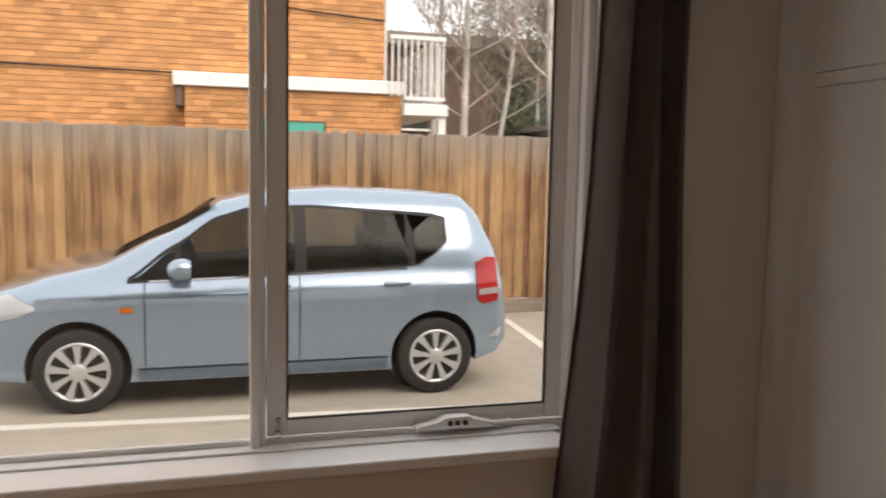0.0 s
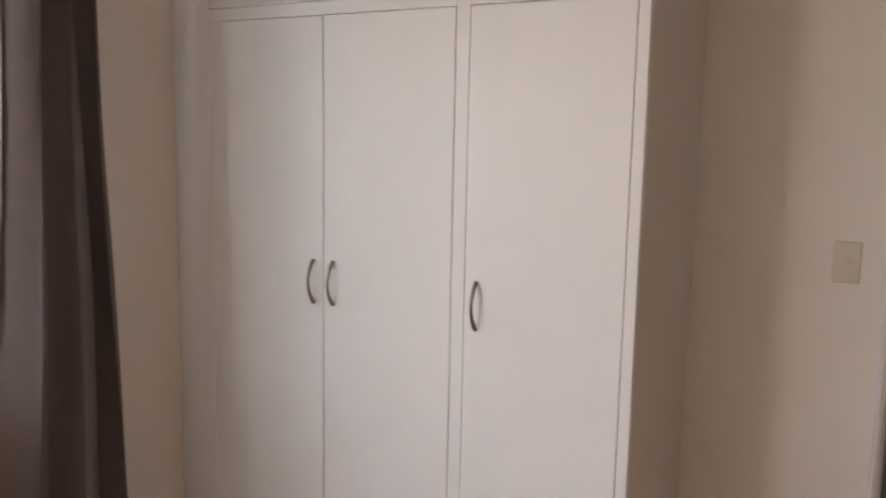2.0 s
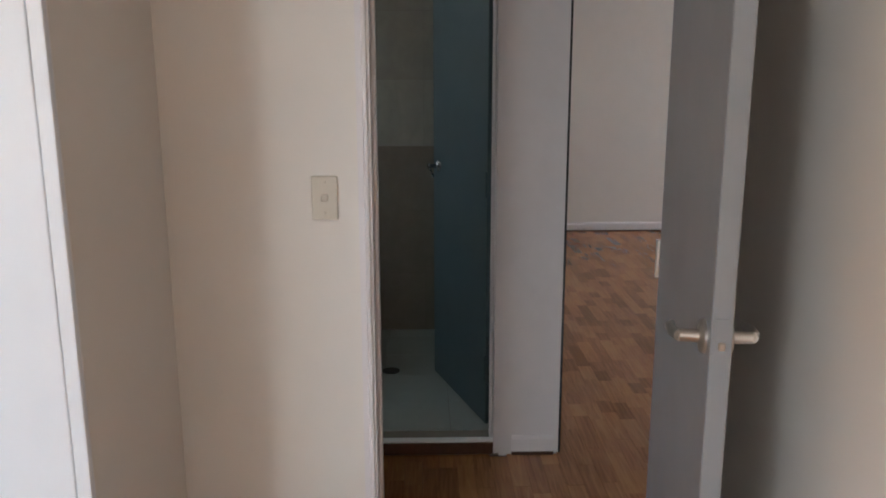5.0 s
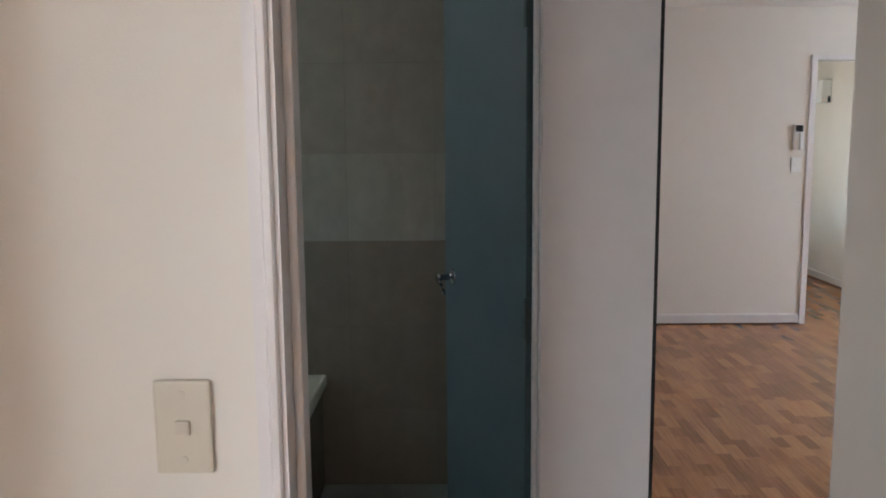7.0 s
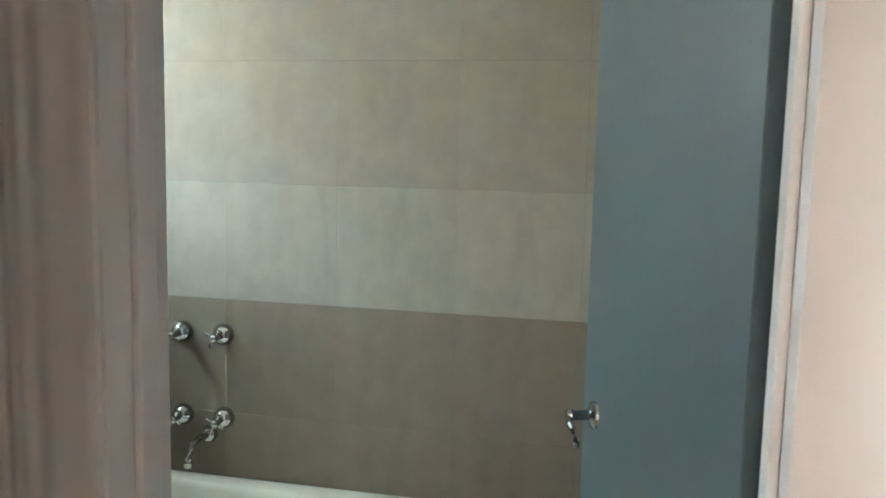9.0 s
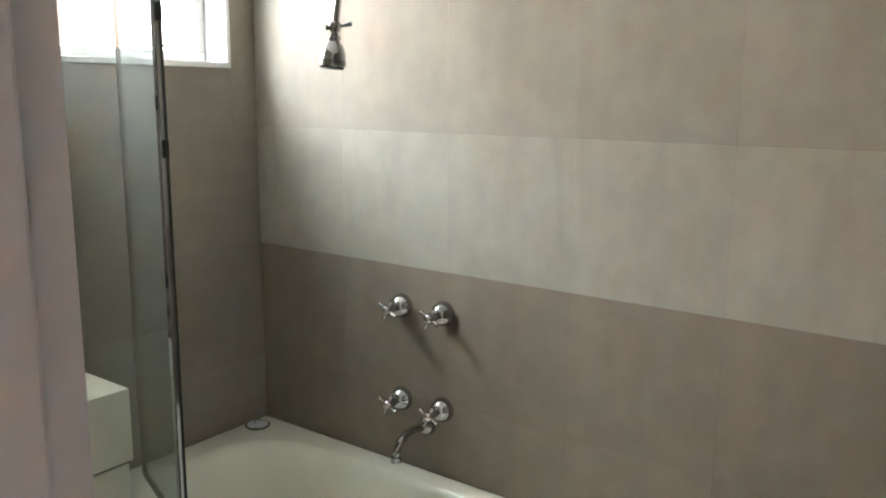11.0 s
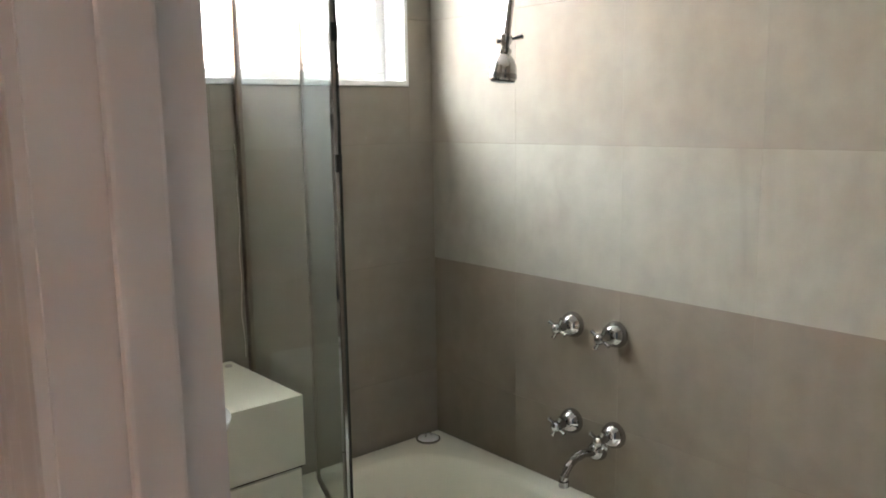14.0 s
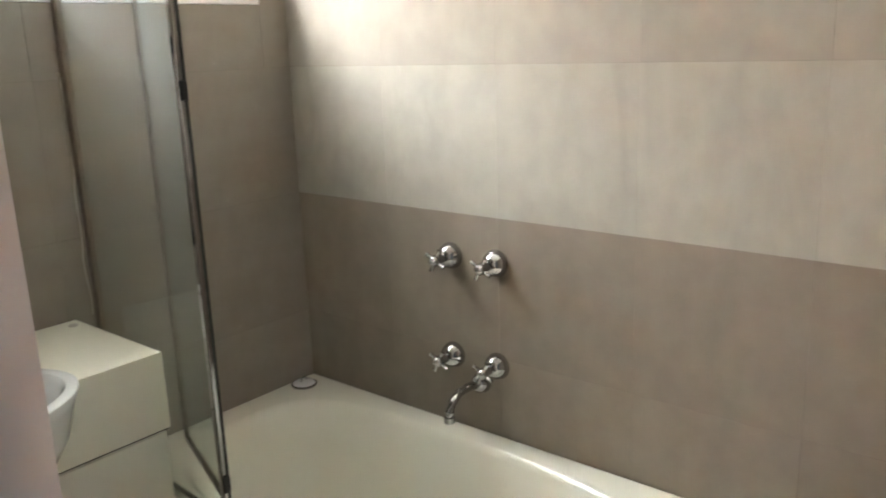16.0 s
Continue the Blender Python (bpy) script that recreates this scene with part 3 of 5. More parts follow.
# Dark sheet behind the door gaps gives the inside its shade.
part("back", B(RX + 0.045, Y0R + 0.02, 0.0, RX + 0.06, Y1R, CEIL - 0.002), M_SHADOWGAP, robe, "dark sheet standing for the shaded inside behind the doors")


def bow_handle(parent, x, y, z0, z1):
    """A bow pull: two feet and an arched bar, flat in section."""
    pts = []
    for i in range(13):
        a = i / 12
        pts.append((x - 0.004 - 0.026 * math.sin(math.pi * a) ** 0.75, y, z0 + (z1 - z0) * a))
    h = part("handle", tube(bmesh.new(), pts, 0.0045, 8, radii=[0.006 - 0.0018 * math.sin(math.pi * i / 12) for i in range(13)]), M_BRONZE, parent, "bow-shaped aged metal handle", smooth=True)
    return h


def robe_door(y0, y1, z0, z1, hy, hz):
    g = 0.0014
    d = part("door", B(RX - 0.001, y0 + g, z0 + g, RX + 0.018, y1 - g, z1 - g, bevel=0.002), M_ROBE, robe)
    bow_handle(d, RX - 0.001, hy, hz - 0.062, hz + 0.062)


robe_door(0.518, 0.940, 0.117, 1.802, 0.903, 1.050)
robe_door(0.978, 1.392, 0.124, 1.802, 1.356, 1.062)
robe_door(1.392, 1.815, 0.120, 1.802, 1.424, 1.061)
robe_door(0.518, 0.940, 1.838, 2.33, 0.903, 1.96)
robe_door(0.978, 1.392, 1.838, 2.33, 1.360, 1.975)
robe_door(1.392, 1.815, 1.838, 2.33, 1.424, 1.975)

# Light switch on the bedroom wall.
sw = base("light_switch", (0, 0.085, 1.165), "ivory plastic light switch plate on the wall", "light switch")
part("plate", B(-0.009, 0.052, 1.108, -0.0005, 0.119, 1.221, bevel=0.004, seg=2), M_PLASTIC, sw)
part("rocker", B(-0.014, 0.076, 1.156, -0.008, 0.094, 1.174, bevel=0.003, seg=2), M_PLASTIC, sw)
for zz in (1.126, 1.205):
    part("screw_cap", lathe(bmesh.new(), [(0, 0.004), (0.0012, 0.0035)], (-0.009, 0.085, zz), (-1, 0, 0), 12), M_PLASTIC, sw)

# Window: fixed light and winder sash in an aluminium frame.
WY = 2.15
win = base("window_1", (-3.35, WY, 0.85), "grey-white aluminium window with a fixed pane and a winder sash", "window", kind="structure")
part("window_sill", B(-5.65, 1.925, 0.842, -1.215, 2.10, 0.872, bevel=0.008, seg=3), M_SILL, win, "white gloss-painted timber sill")
part("sill_step", B(-5.65, 2.052, 0.8715, -1.2, 2.0995, 0.879, bevel=0.002), M_SILL, win)
part("sill_apron", B(-5.65, Y_N - 0.012, 0.80, -1.215, Y_N + 0.1, 0.842), M_WALL, win)
part("window_frame", B(-5.65, 2.10, 0.846, -1.10, 2.142, 0.884, bevel=0.003), M_ALU, win)
part("window_frame", B(-5.65, 2.10, 0.884, -1.10, 2.112, 0.893, bevel=0.002), M_ALU, win)
part("window_frame", B(-5.65, 2.10, 2.28, -1.10, 2.22, 2.32), M_ALU, win)
part("jamb_frame", B(-1.170, 2.085, 0.872, -1.10, 2.142, 2.32, bevel=0.003), M_ALU, win)
part("jamb_frame", B(-1.158, 2.050, 0.872, -1.135, 2.085, 2.32, bevel=0.003), M_ALU, win)
part("reveal", B(-1.135, Y_N - 0.006, 0.872, -1.10, 2.10, 2.32, bevel=0.002), M_TRIM, win)
part("jamb_frame", B(-5.65, 2.085, 0.872, -5.59, 2.22, 2.32), M_ALU, win)
part("mullion", B(-2.058, 2.095, 0.872, -2.025, 2.20, 2.30, bevel=0.004, seg=2), M_ALU, win)
part("mullion", B(-2.066, 2.075, 0.872, -2.042, 2.095, 2.30, bevel=0.003), M_ALU, win)
part("pane", B(-5.59, 2.124, 0.884, -2.058, 2.129, 2.28), M_GLASS, win).visible_shadow = False
sash = part("sash", B(-2.020, 2.115, 0.893, -1.968, 2.138, 2.28, bevel=0.003), M_ALU, win, "winder sash frame")
part("sash_stile", B(-1.228, 2.115, 0.893, -1.176, 2.138, 2.28, bevel=0.003), M_ALU, sash)
part("sash_rail", B(-1.968, 2.115, 0.893, -1.228, 2.138, 0.938, bevel=0.003), M_ALU, sash)
part("sash_rail", B(-1.968, 2.115, 2.23, -1.228, 2.138, 2.28), M_ALU, sash)
for a in ((-1.967, 2.112, 0.9375, -1.229, 2.1235, 0.9410), (-1.2315, 2.112, 0.941, -1.2275, 2.1235, 2.23), (-1.9685, 2.112, 0.941, -1.9645, 2.1235, 2.23)):
    part("seal", B(*a), M_ALUDARK, sash, "dark rubber seal")
part("pane", B(-1.966, 2.124, 0.936, -1.230, 2.129, 2.232), M_GLASS, sash).visible_shadow = False
wd = base("window_winder", (-1.50, 2.09, 0.90), "grey aluminium winder box of the window sash", "window winder")
prof = [(-1.62, 0.893), (-1.40, 0.893), (-1.40, 0.905), (-1.455, 0.918), (-1.47, 0.926), (-1.535, 0.926), (-1.56, 0.914), (-1.62, 0.903)]
part("body", prism(bmesh.new(), prof, "y", 2.070, 2.106), M_ALU, wd)
part("chain_guide", B(-1.40, 2.078, 0.893, -1.335, 2.100, 0.903, bevel=0.002), M_ALU, wd)
for dx in (-1.525, -1.505, -1.482):
    part("spindle", lathe(bmesh.new(), [(0, 0.008), (0.004, 0.007)], (dx, 2.070, 0.909), (0, -1, 0), 10), M_ALUDARK, wd, "dark winder socket")
stay = base("window_lock", (-1.995, 2.11, 0.90), "small metal catch at the foot of the sash", "window catch")
part("body", B(-2.002, 2.090, 0.893, -1.984, 2.112, 0.912, bevel=0.004, seg=2), M_CHROME, stay)
part("arm", tube(bmesh.new(), [(-1.992, 2.102, 0.910), (-1.991, 2.100, 0.930), (-1.992, 2.098, 0.948)], 0.005, 10, radii=[0.004, 0.0035, 0.007]), M_STEEL, stay, smooth=True)

for ob in (win, wd, stay):
    ob.location += Vector((0.02, 0, -0.045))


# Curtain: one folded cloth.
def curtain(name, x0, x1, y, z0, z1, folds, label):
    bm = bmesh.new()
    nx, nz = folds * 14, 24
    rows = []
    for j in range(nz + 1):
        v = j / nz
        z = z1 + (z0 - z1) * v
        spread = 1.0 + 1.2 * v ** 1.9
        cx = (x0 + x1) / 2 - 0.04 * v * v
        row = []
        for i in range(nx + 1):
            u = i / nx
            ph = u * folds * 2 * math.pi
            amp = (0.044 + 0.006 * v) * (1 + 0.35 * math.sin(u * 9.1 + 1.3))
            x = cx + (u - 0.5) * (x1 - x0) * spread + 0.012 * math.sin(ph * 2 + v * 1.5)
            yy = y + amp * math.sin(ph + 0.7 * math.sin(v * 2.4 + u * 5)) + 0.006 * math.sin(v * 11 + u * 17)
            row.append(bm.verts.new((x, yy, z)))
        rows.append(row)
    for a, b2 in zip(rows, rows[1:]):
        for i in range(nx):
            bm.faces.new((a[i], a[i + 1], b2[i + 1], b2[i]))
    geom = bmesh.ops.solidify(bm, geom=bm.faces[:], thickness=0.003)
    return thing(name, bm, M_CURTAIN, label, "curtain", smooth=True)


cur = curtain("curtain", -1.183, -0.958, 1.865, 0.02, 2.32, 3, "dark mauve-brown blockout curtain drawn beside the window")
rod = base("curtain_rod", (-2.6, 1.87, 2.34), "metal curtain rod above the window", "curtain rod")
part("rod", tube(bmesh.new(), [(-5.75, 1.865, 2.335), (-0.88, 1.865, 2.335)], 0.011, 12), M_SATIN, rod)
for xx in (-5.7, -0.93):
    part("bracket", B(xx - 0.012, 1.865, 2.30, xx + 0.012, Y_N, 2.33, bevel=0.002), M_SATIN, rod)


# ---- living room and passage ----
ic = base("intercom", (LX, -2.905, 1.5), "white wall intercom handset with a dark grille", "intercom")
part("body", B(LX - 0.03, -2.945, 1.37, LX - 0.0005, -2.870, 1.565, bevel=0.005, seg=2), M_WHITEPLASTIC, ic)
part("speaker_grille", B(LX - 0.034, -2.935, 1.51, LX - 0.029, -2.880, 1.558, bevel=0.002), M_BLACK, ic, "dark speaker grille")
part("handset", B(LX - 0.05, -2.938, 1.375, LX - 0.029, -2.907, 1.50, bevel=0.006, seg=2), M_WHITEPLASTIC, ic)
ls = base("light_switch", (LX, -2.905, 1.25), "white plastic light switch plate near the doorway", "light switch")
part("plate", B(LX - 0.009, -2.945, 1.20, LX - 0.0005, -2.865, 1.315, bevel=0.003, seg=2), M_WHITEPLASTIC, ls)
part("rocker", B(LX - 0.014, -2.917, 1.245, LX - 0.008, -2.892, 1.27, bevel=0.002), M_WHITEPLASTIC, ls)
mb = base("door_chime", (7.5, -4.03, 1.9), "small white box with a dark end on the passage wall", "door chime")
part("box", B(7.38, -4.029, 1.80, 7.62, -3.93, 2.02, bevel=0.008, seg=2), M_WHITEPLASTIC, mb)
part("dark_end", B(7.372, -4.02, 1.80, 7.38, -3.995, 1.86), M_BLACK, mb, "dark end face")

# ---- bathroom ----
FZ = 0.05
structure("bathroom_floor", B(HX1 - 0.13, BS, -0.011, TX + 0.008, TY + 0.008, FZ - 0.006), M_GROUT, "grouted bed under pale floor tiles", "floor")
structure("threshold_strip", B(HX0 + 0.002, -0.432, FZ - 0.006, HX0 + 0.035, 0.289, FZ + 0.004, bevel=0.002), M_ALU, "bright metal strip at the bathroom doorway", "threshold")
structure("threshold_riser", B(HX0 - 0.008, -0.432, 0.0, HX0 + 0.002, 0.289, FZ - 0.004, bevel=0.001), M_SKIRTGAP, "dark timber riser under the metal strip", "threshold")

bd = base("door_2", (1.062, -0.404, FZ), "blue-grey painted flush door standing open into the bathroom", "door", kind="structure")
L_B = 0.65
part("leaf", B(1.062, -0.441, FZ + 0.008, 1.062 + L_B, -0.404, 2.04, bevel=0.002), M_BDOOR, bd)
hx = 1.062 + L_B - 0.076


def knob_set(parent, x, y, z, s):
    """A rose and a curved lever, as on an old bathroom lock."""
    k = part("handle", lathe(bmesh.new(), [(0, 0.026), (0.005, 0.025), (0.009, 0.016), (0.012, 0.010), (0.040, 0.009), (0.046, 0.013), (0.054, 0.011)], (x, y, z), (0, s, 0)), M_CHROME, parent, "chrome lever handle", smooth=True)
    part("lever", tube(bmesh.new(), [(x, y + s * 0.048, z), (x - 0.018, y + s * 0.054, z - 0.004), (x - 0.038, y + s * 0.052, z - 0.014), (x - 0.048, y + s * 0.046, z - 0.032), (x - 0.040, y + s * 0.043, z - 0.044)], 0.006, 8), M_CHROME, k, smooth=True)


knob_set(bd, hx, -0.404, 1.062, 1)
knob_set(bd, hx, -0.441, 1.062, -1)
for zz in (0.3, 1.05, 1.8):
    part("hinge", lathe(bmesh.new(), [(-0.05, 0.006), (0.05, 0.006)], (1.060, -0.400, zz), (0, 0, 1), 10), M_BDOOR, bd)
bd.location.y -= 0.008
bd.rotation_euler = (0, 0, radians(18))

hk = base("robe_hook", (TX, -0.232, 1.295), "small chrome robe hook on the tiled wall", "hook")
part("rose", lathe(bmesh.new(), [(0, 0.018), (0.004, 0.017), (0.006, 0.008), (0.03, 0.007)], (TX, -0.232, 1.300), (-1, 0, 0)), M_CHROME, hk, smooth=True)
part("hook", tube(bmesh.new(), [(TX - 0.028, -0.232, 1.300), (TX - 0.045, -0.232, 1.287), (TX - 0.055, -0.232, 1.300), (TX - 0.056, -0.232, 1.320)], 0.006, 8), M_CHROME, hk, smooth=True)

# Bath: a rounded basin sunk in a broad rim.
BX0, BX1, BY0, BY1, RIM = 1.660, TX - 0.002, 0.288, TY - 0.002, 0.531


def bath():
    t = base("bathtub", (1.66, 0.284, FZ), "cream acrylic bathtub with a broad rim and tiled front", "bathtub")
    bm = bmesh.new()
    n = 72
    cx, cy = (BX0 + BX1) / 2 - 0.005, (BY0 + BY1) / 2
    hx_, hy_ = (BX1 - BX0) / 2, (BY1 - BY0) / 2

    def ring(ax, ay, z, p, dy=0.0):
        out = []
        for k in range(n):
            a = 2 * math.pi * k / n
            c, s = math.cos(a), math.sin(a)
            out.append(bm.verts.new((cx + math.copysign(abs(c) ** (2 / p), c) * ax, cy + dy + math.copysign(abs(s) ** (2 / p), s) * ay, z)))
        return out

    def square(z, g=0.0):
        out = []
        for k in range(n):
            a = 2 * math.pi * k / n
            c, s = math.cos(a), math.sin(a)
            m = max(abs(c), abs(s))
            out.append(bm.verts.new(((BX0 + BX1) / 2 + c / m * (hx_ - g), cy + s / m * (hy_ - g), z)))
        return out
    rings = [square(RIM - 0.045), square(RIM - 0.012), square(RIM - 0.002, 0.006), square(RIM, 0.018),
             ring(hx_ - 0.055, hy_ - 0.075, RIM, 3.6), ring(hx_ - 0.062, hy_ - 0.088, RIM - 0.004, 3.4), ring(hx_ - 0.072, hy_ - 0.102, RIM - 0.02, 3.2),
             ring(hx_ - 0.085, hy_ - 0.13, RIM - 0.10, 3.0), ring(hx_ - 0.11, hy_ - 0.19, RIM - 0.28, 2.9), ring(hx_ - 0.15, hy_ - 0.26, RIM - 0.37, 2.7), ring(0.05, 0.12, RIM - 0.39, 2.2)]
    for a, b2 in zip(rings, rings[1:]):
        for k in range(n):
            bm.faces.new((a[k], a[(k + 1) % n], b2[(k + 1) % n], b2[k]))
    bm.faces.new(rings[-1])
    part("shell", bm, M_ACRYLIC, t, smooth=True)
    part("front_panel", B(BX0 + 0.02, BY0 + 0.02, FZ, BX0 + 0.045, BY1, RIM - 0.04), M_TILE, t, "taupe tiled front")
    part("end_panel", B(BX0 + 0.045, BY0 + 0.02, FZ, BX1, BY0 + 0.045, RIM - 0.04), M_TILE, t, "taupe tiled end")
    part("waste", lathe(bmesh.new(), [(0, 0.03), (0.003, 0.028), (0.004, 0.01)], (cx, cy + 0.28, RIM - 0.372), (0, 0, 1)), M_CHROME, t, "chrome waste")
    return t


bath()
PX, PY = 2.268, 1.535
pl = base("plug", (PX, PY, RIM), "white rubber bath plug with a chrome rim on the bath's corner", "bath plug")
part("disc", lathe(bmesh.new(), [(0, 0.034), (0.007, 0.033), (0.010, 0.030), (0.012, 0.02), (0.013, 0.004)], (PX, PY, RIM), (0, 0, 1)), M_CERAMIC, pl, smooth=True)
part("rim_ring", lathe(bmesh.new(), [(0, 0.036), (0.002, 0.0375), (0.005, 0.0375), (0.006, 0.0345)], (PX, PY, RIM), (0, 0, 1), 32), M_STEEL, pl, "dull metal rim", smooth=True)
part("ring", tube(bmesh.new(), [(PX + 0.011 * math.cos(a), PY, RIM + 0.012 + 0.012 * abs(math.sin(a))) for a in [math.pi * k / 8 for k in range(9)]], 0.0025, 6), M_CHROME, pl)


def wall_tap(y, z, label):
    """A flange on the wall, a spindle and a cross handle."""
    t = base("wall_tap", (TX, y, z), label, "tap", "bath and shower taps")
    part("flange", lathe(bmesh.new(), [(0, 0.033), (0.005, 0.034), (0.018, 0.030), (0.030, 0.021), (0.036, 0.013)], (TX, y, z), (-1, 0, 0)), M_CHROME, t, smooth=True)
    part("spindle", lathe(bmesh.new(), [(0.034, 0.011), (0.055, 0.010), (0.058, 0.014), (0.070, 0.014), (0.076, 0.010), (0.080, 0.004)], (TX, y, z), (-1, 0, 0)), M_CHROME, t, smooth=True)
    for k in range(4):
        a = math.pi / 4 * 0.6 + k * math.pi / 2
        d = Vector((0, math.cos(a), math.sin(a)))
        o = Vector((TX - 0.064, y, z))
        part("handle_arm", tube(bmesh.new(), [o + d * 0.008, o + d * 0.024, o + d * 0.030], 0.005, 8, radii=[0.0048, 0.0042, 0.006]), M_CHROME, t, smooth=True)
    return t


for ty in (1.032, 0.895):
    wall_tap(ty, 0.974, "chrome cross-handle shower tap on the tiled wall")
    wall_tap(ty, 0.714, "chrome cross-handle bath tap on the tiled wall")
sp = base("bath_spout", (TX, 0.945, 0.66), "chrome curved bath spout on the tiled wall", "bath spout")
part("flange", lathe(bmesh.new(), [(0, 0.026), (0.006, 0.026), (0.022, 0.020), (0.028, 0.012)], (TX, 0.945, 0.658), (-1, 0, 0)), M_CHROME, sp, smooth=True)
part("pipe", tube(bmesh.new(), [(TX - 0.02, 0.945, 0.658), (TX - 0.06, 0.944, 0.666), (TX - 0.095, 0.944, 0.664), (TX - 0.122, 0.944, 0.648), (TX - 0.134, 0.944, 0.626), (TX - 0.136, 0.944, 0.612)], 0.0105, 12), M_CHROME, sp, smooth=True)
part("nozzle", lathe(bmesh.new(), [(0, 0.013), (0.014, 0.013), (0.016, 0.009)], (TX - 0.136, 0.944, 0.616), (0, 0, -1)), M_CHROME, sp, smooth=True)

sh = base("shower", (TX, 1.012, 1.85), "chrome shower head on a bent wall arm", "shower head")
part("flange", lathe(bmesh.new(), [(0, 0.028), (0.006, 0.027), (0.014, 0.014)], (TX, 1.02, 2.05), (-1, 0, 0)), M_CHROME, sh, smooth=True)
part("arm", tube(bmesh.new(), [(TX, 1.02, 2.05), (TX - 0.07, 1.02, 2.047), (TX - 0.14, 1.017, 2.005), (TX - 0.20, 1.015, 1.91), (TX - 0.243, 1.013, 1.79), (TX - 0.262, 1.012, 1.684)], 0.0085, 10), M_CHROME, sh, smooth=True)
SHX, SHY = TX - 0.264, 1.012
part("ball_joint", lathe(bmesh.new(), [(0, 0.009), (0.004, 0.014), (0.012, 0.0155), (0.020, 0.013), (0.026, 0.009), (0.032, 0.009)], (SHX, SHY, 1.688), (-0.06, 0, -1)), M_CHROME, sh, smooth=True)
part("wing_screw", tube(bmesh.new(), [(SHX + 0.030, SHY - 0.022, 1.683), (SHX + 0.012, SHY - 0.010, 1.677), (SHX - 0.016, SHY + 0.014, 1.672)], 0.004, 8, radii=[0.007, 0.004, 0.006]), M_CHROME, sh, smooth=True)
part("head", lathe(bmesh.new(), [(0, 0.009), (0.004, 0.014), (0.010, 0.0145), (0.014, 0.012), (0.018, 0.015), (0.026, 0.0225), (0.036, 0.0275), (0.048, 0.030), (0.060, 0.0305), (0.070, 0.030), (0.073, 0.027)], (SHX - 0.002, SHY, 1.658), (-0.10, 0.03, -1), 32), M_CHROME, sh, smooth=True)
part("rim_ring", lathe(bmesh.new(), [(0, 0.0308), (0.003, 0.0315), (0.010, 0.0312), (0.012, 0.029)], (SHX - 0.0075, SHY + 0.0017, 1.601), (-0.10, 0.03, -1), 32), M_STEEL, sh, "dark ring round the spray face", smooth=True)
part("spray_plate", lathe(bmesh.new(), [(0, 0.027), (0.003, 0.026)], (SHX - 0.0093, SHY + 0.0022, 1.5855), (-0.10, 0.03, -1)), M_BLACK, sh, "dark spray plate")

# Shower screen: a fixed pane and a pivot pane folded in over the bath.
sc = base("shower_screen", (1.685, 1.3, RIM), "framed glass shower screen with its pivot panel folded inwards", "shower screen")
SX = 1.684


def slanted(bm):
    """The fixed pane stands a little askew, from the post to the wall."""
    bmesh.ops.transform(bm, matrix=Matrix.Translation((SX, 1.102, 0)) @ Matrix.Rotation(radians(-4.0), 4, "Z") @ Matrix.Translation((-SX, -1.102, 0)), verts=bm.verts)
    return bm


part("wall_channel", slanted(B(SX - 0.008, TY - 0.022, RIM + 0.001, SX + 0.008, TY - 0.001, 2.02, bevel=0.003)), M_BRONZE, sc, "dark metal wall channel")
part("bottom_rail", slanted(B(SX - 0.010, 1.105, RIM + 0.001, SX + 0.010, TY - 0.022, RIM + 0.020, bevel=0.003)), M_CHROME, sc)
part("top_rail", slanted(B(SX - 0.010, 1.105, 1.995, SX + 0.010, TY - 0.022, 2.02, bevel=0.003)), M_CHROME, sc)
part("pane", slanted(B(SX - 0.0025, 1.106, RIM + 0.02, SX + 0.0025, TY - 0.022, 1.995)), M_SCREEN, sc, "clear green-tinted glass")
part("post", B(SX - 0.007, 1.090, RIM + 0.001, SX + 0.004, 1.104, 2.02, bevel=0.002), M_CHROME, sc, "dull metal pivot post")
part("post_seal", B(SX + 0.004, 1.088, RIM + 0.001, SX + 0.008, 1.102, 2.02), M_ALUDARK, sc, "black rubber seal")
for zz in (0.62, 1.40, 1.66, 1.92):
    part("pivot_clip", B(SX - 0.008, 1.084, zz, SX + 0.008, 1.090, zz + 0.036, bevel=0.002), M_ALUDARK, sc, "black hinge clip")
ang = radians(-20)


def folded(bm):
    bmesh.ops.transform(bm, matrix=Matrix.Translation((SX + 0.012, 1.092, 0)) @ Matrix.Rotation(ang, 4, "Z"), verts=bm.verts)
    return bm


part("pivot_pane", folded(B(-0.0025, 0.012, RIM + 0.045, 0.0025, 0.385, 1.99)), M_SCREEN, sc, "clear green-tinted glass")
part("pivot_edge", folded(B(-0.0045, 0.385, RIM + 0.04, 0.0045, 0.394, 1.995)), M_BRONZE, sc, "thin dark edge trim")
part("pivot_sill", folded(B(-0.0045, 0.005, RIM + 0.033, 0.0045, 0.394, RIM + 0.045)), M_BRONZE, sc, "thin dark bottom seal")

# Vanity with a semi-recessed basin.
VX0, VX1, VY0, VY1, VZ = HX1 + 0.03, 1.662, 1.236, TY - 0.004, 0.898
va = base("vanity", (1.35, 1.4, FZ), "cream laminate bathroom vanity with a semi-recessed basin", "vanity")
arc = [(1.262 + 0.222 * math.cos(a), 1.262 + 0.161 * math.sin(a)) for a in [2.53 - (2.53 + 0.187) * k / 24 for k in range(25)]]
bm = prism(bmesh.new(), [(VX1, VY1), (VX0, VY1), (VX0, arc[0][1])] + arc + [(VX1, VY0 - 0.004)], "z", VZ - 0.165, VZ)
bm.verts.ensure_lookup_table()
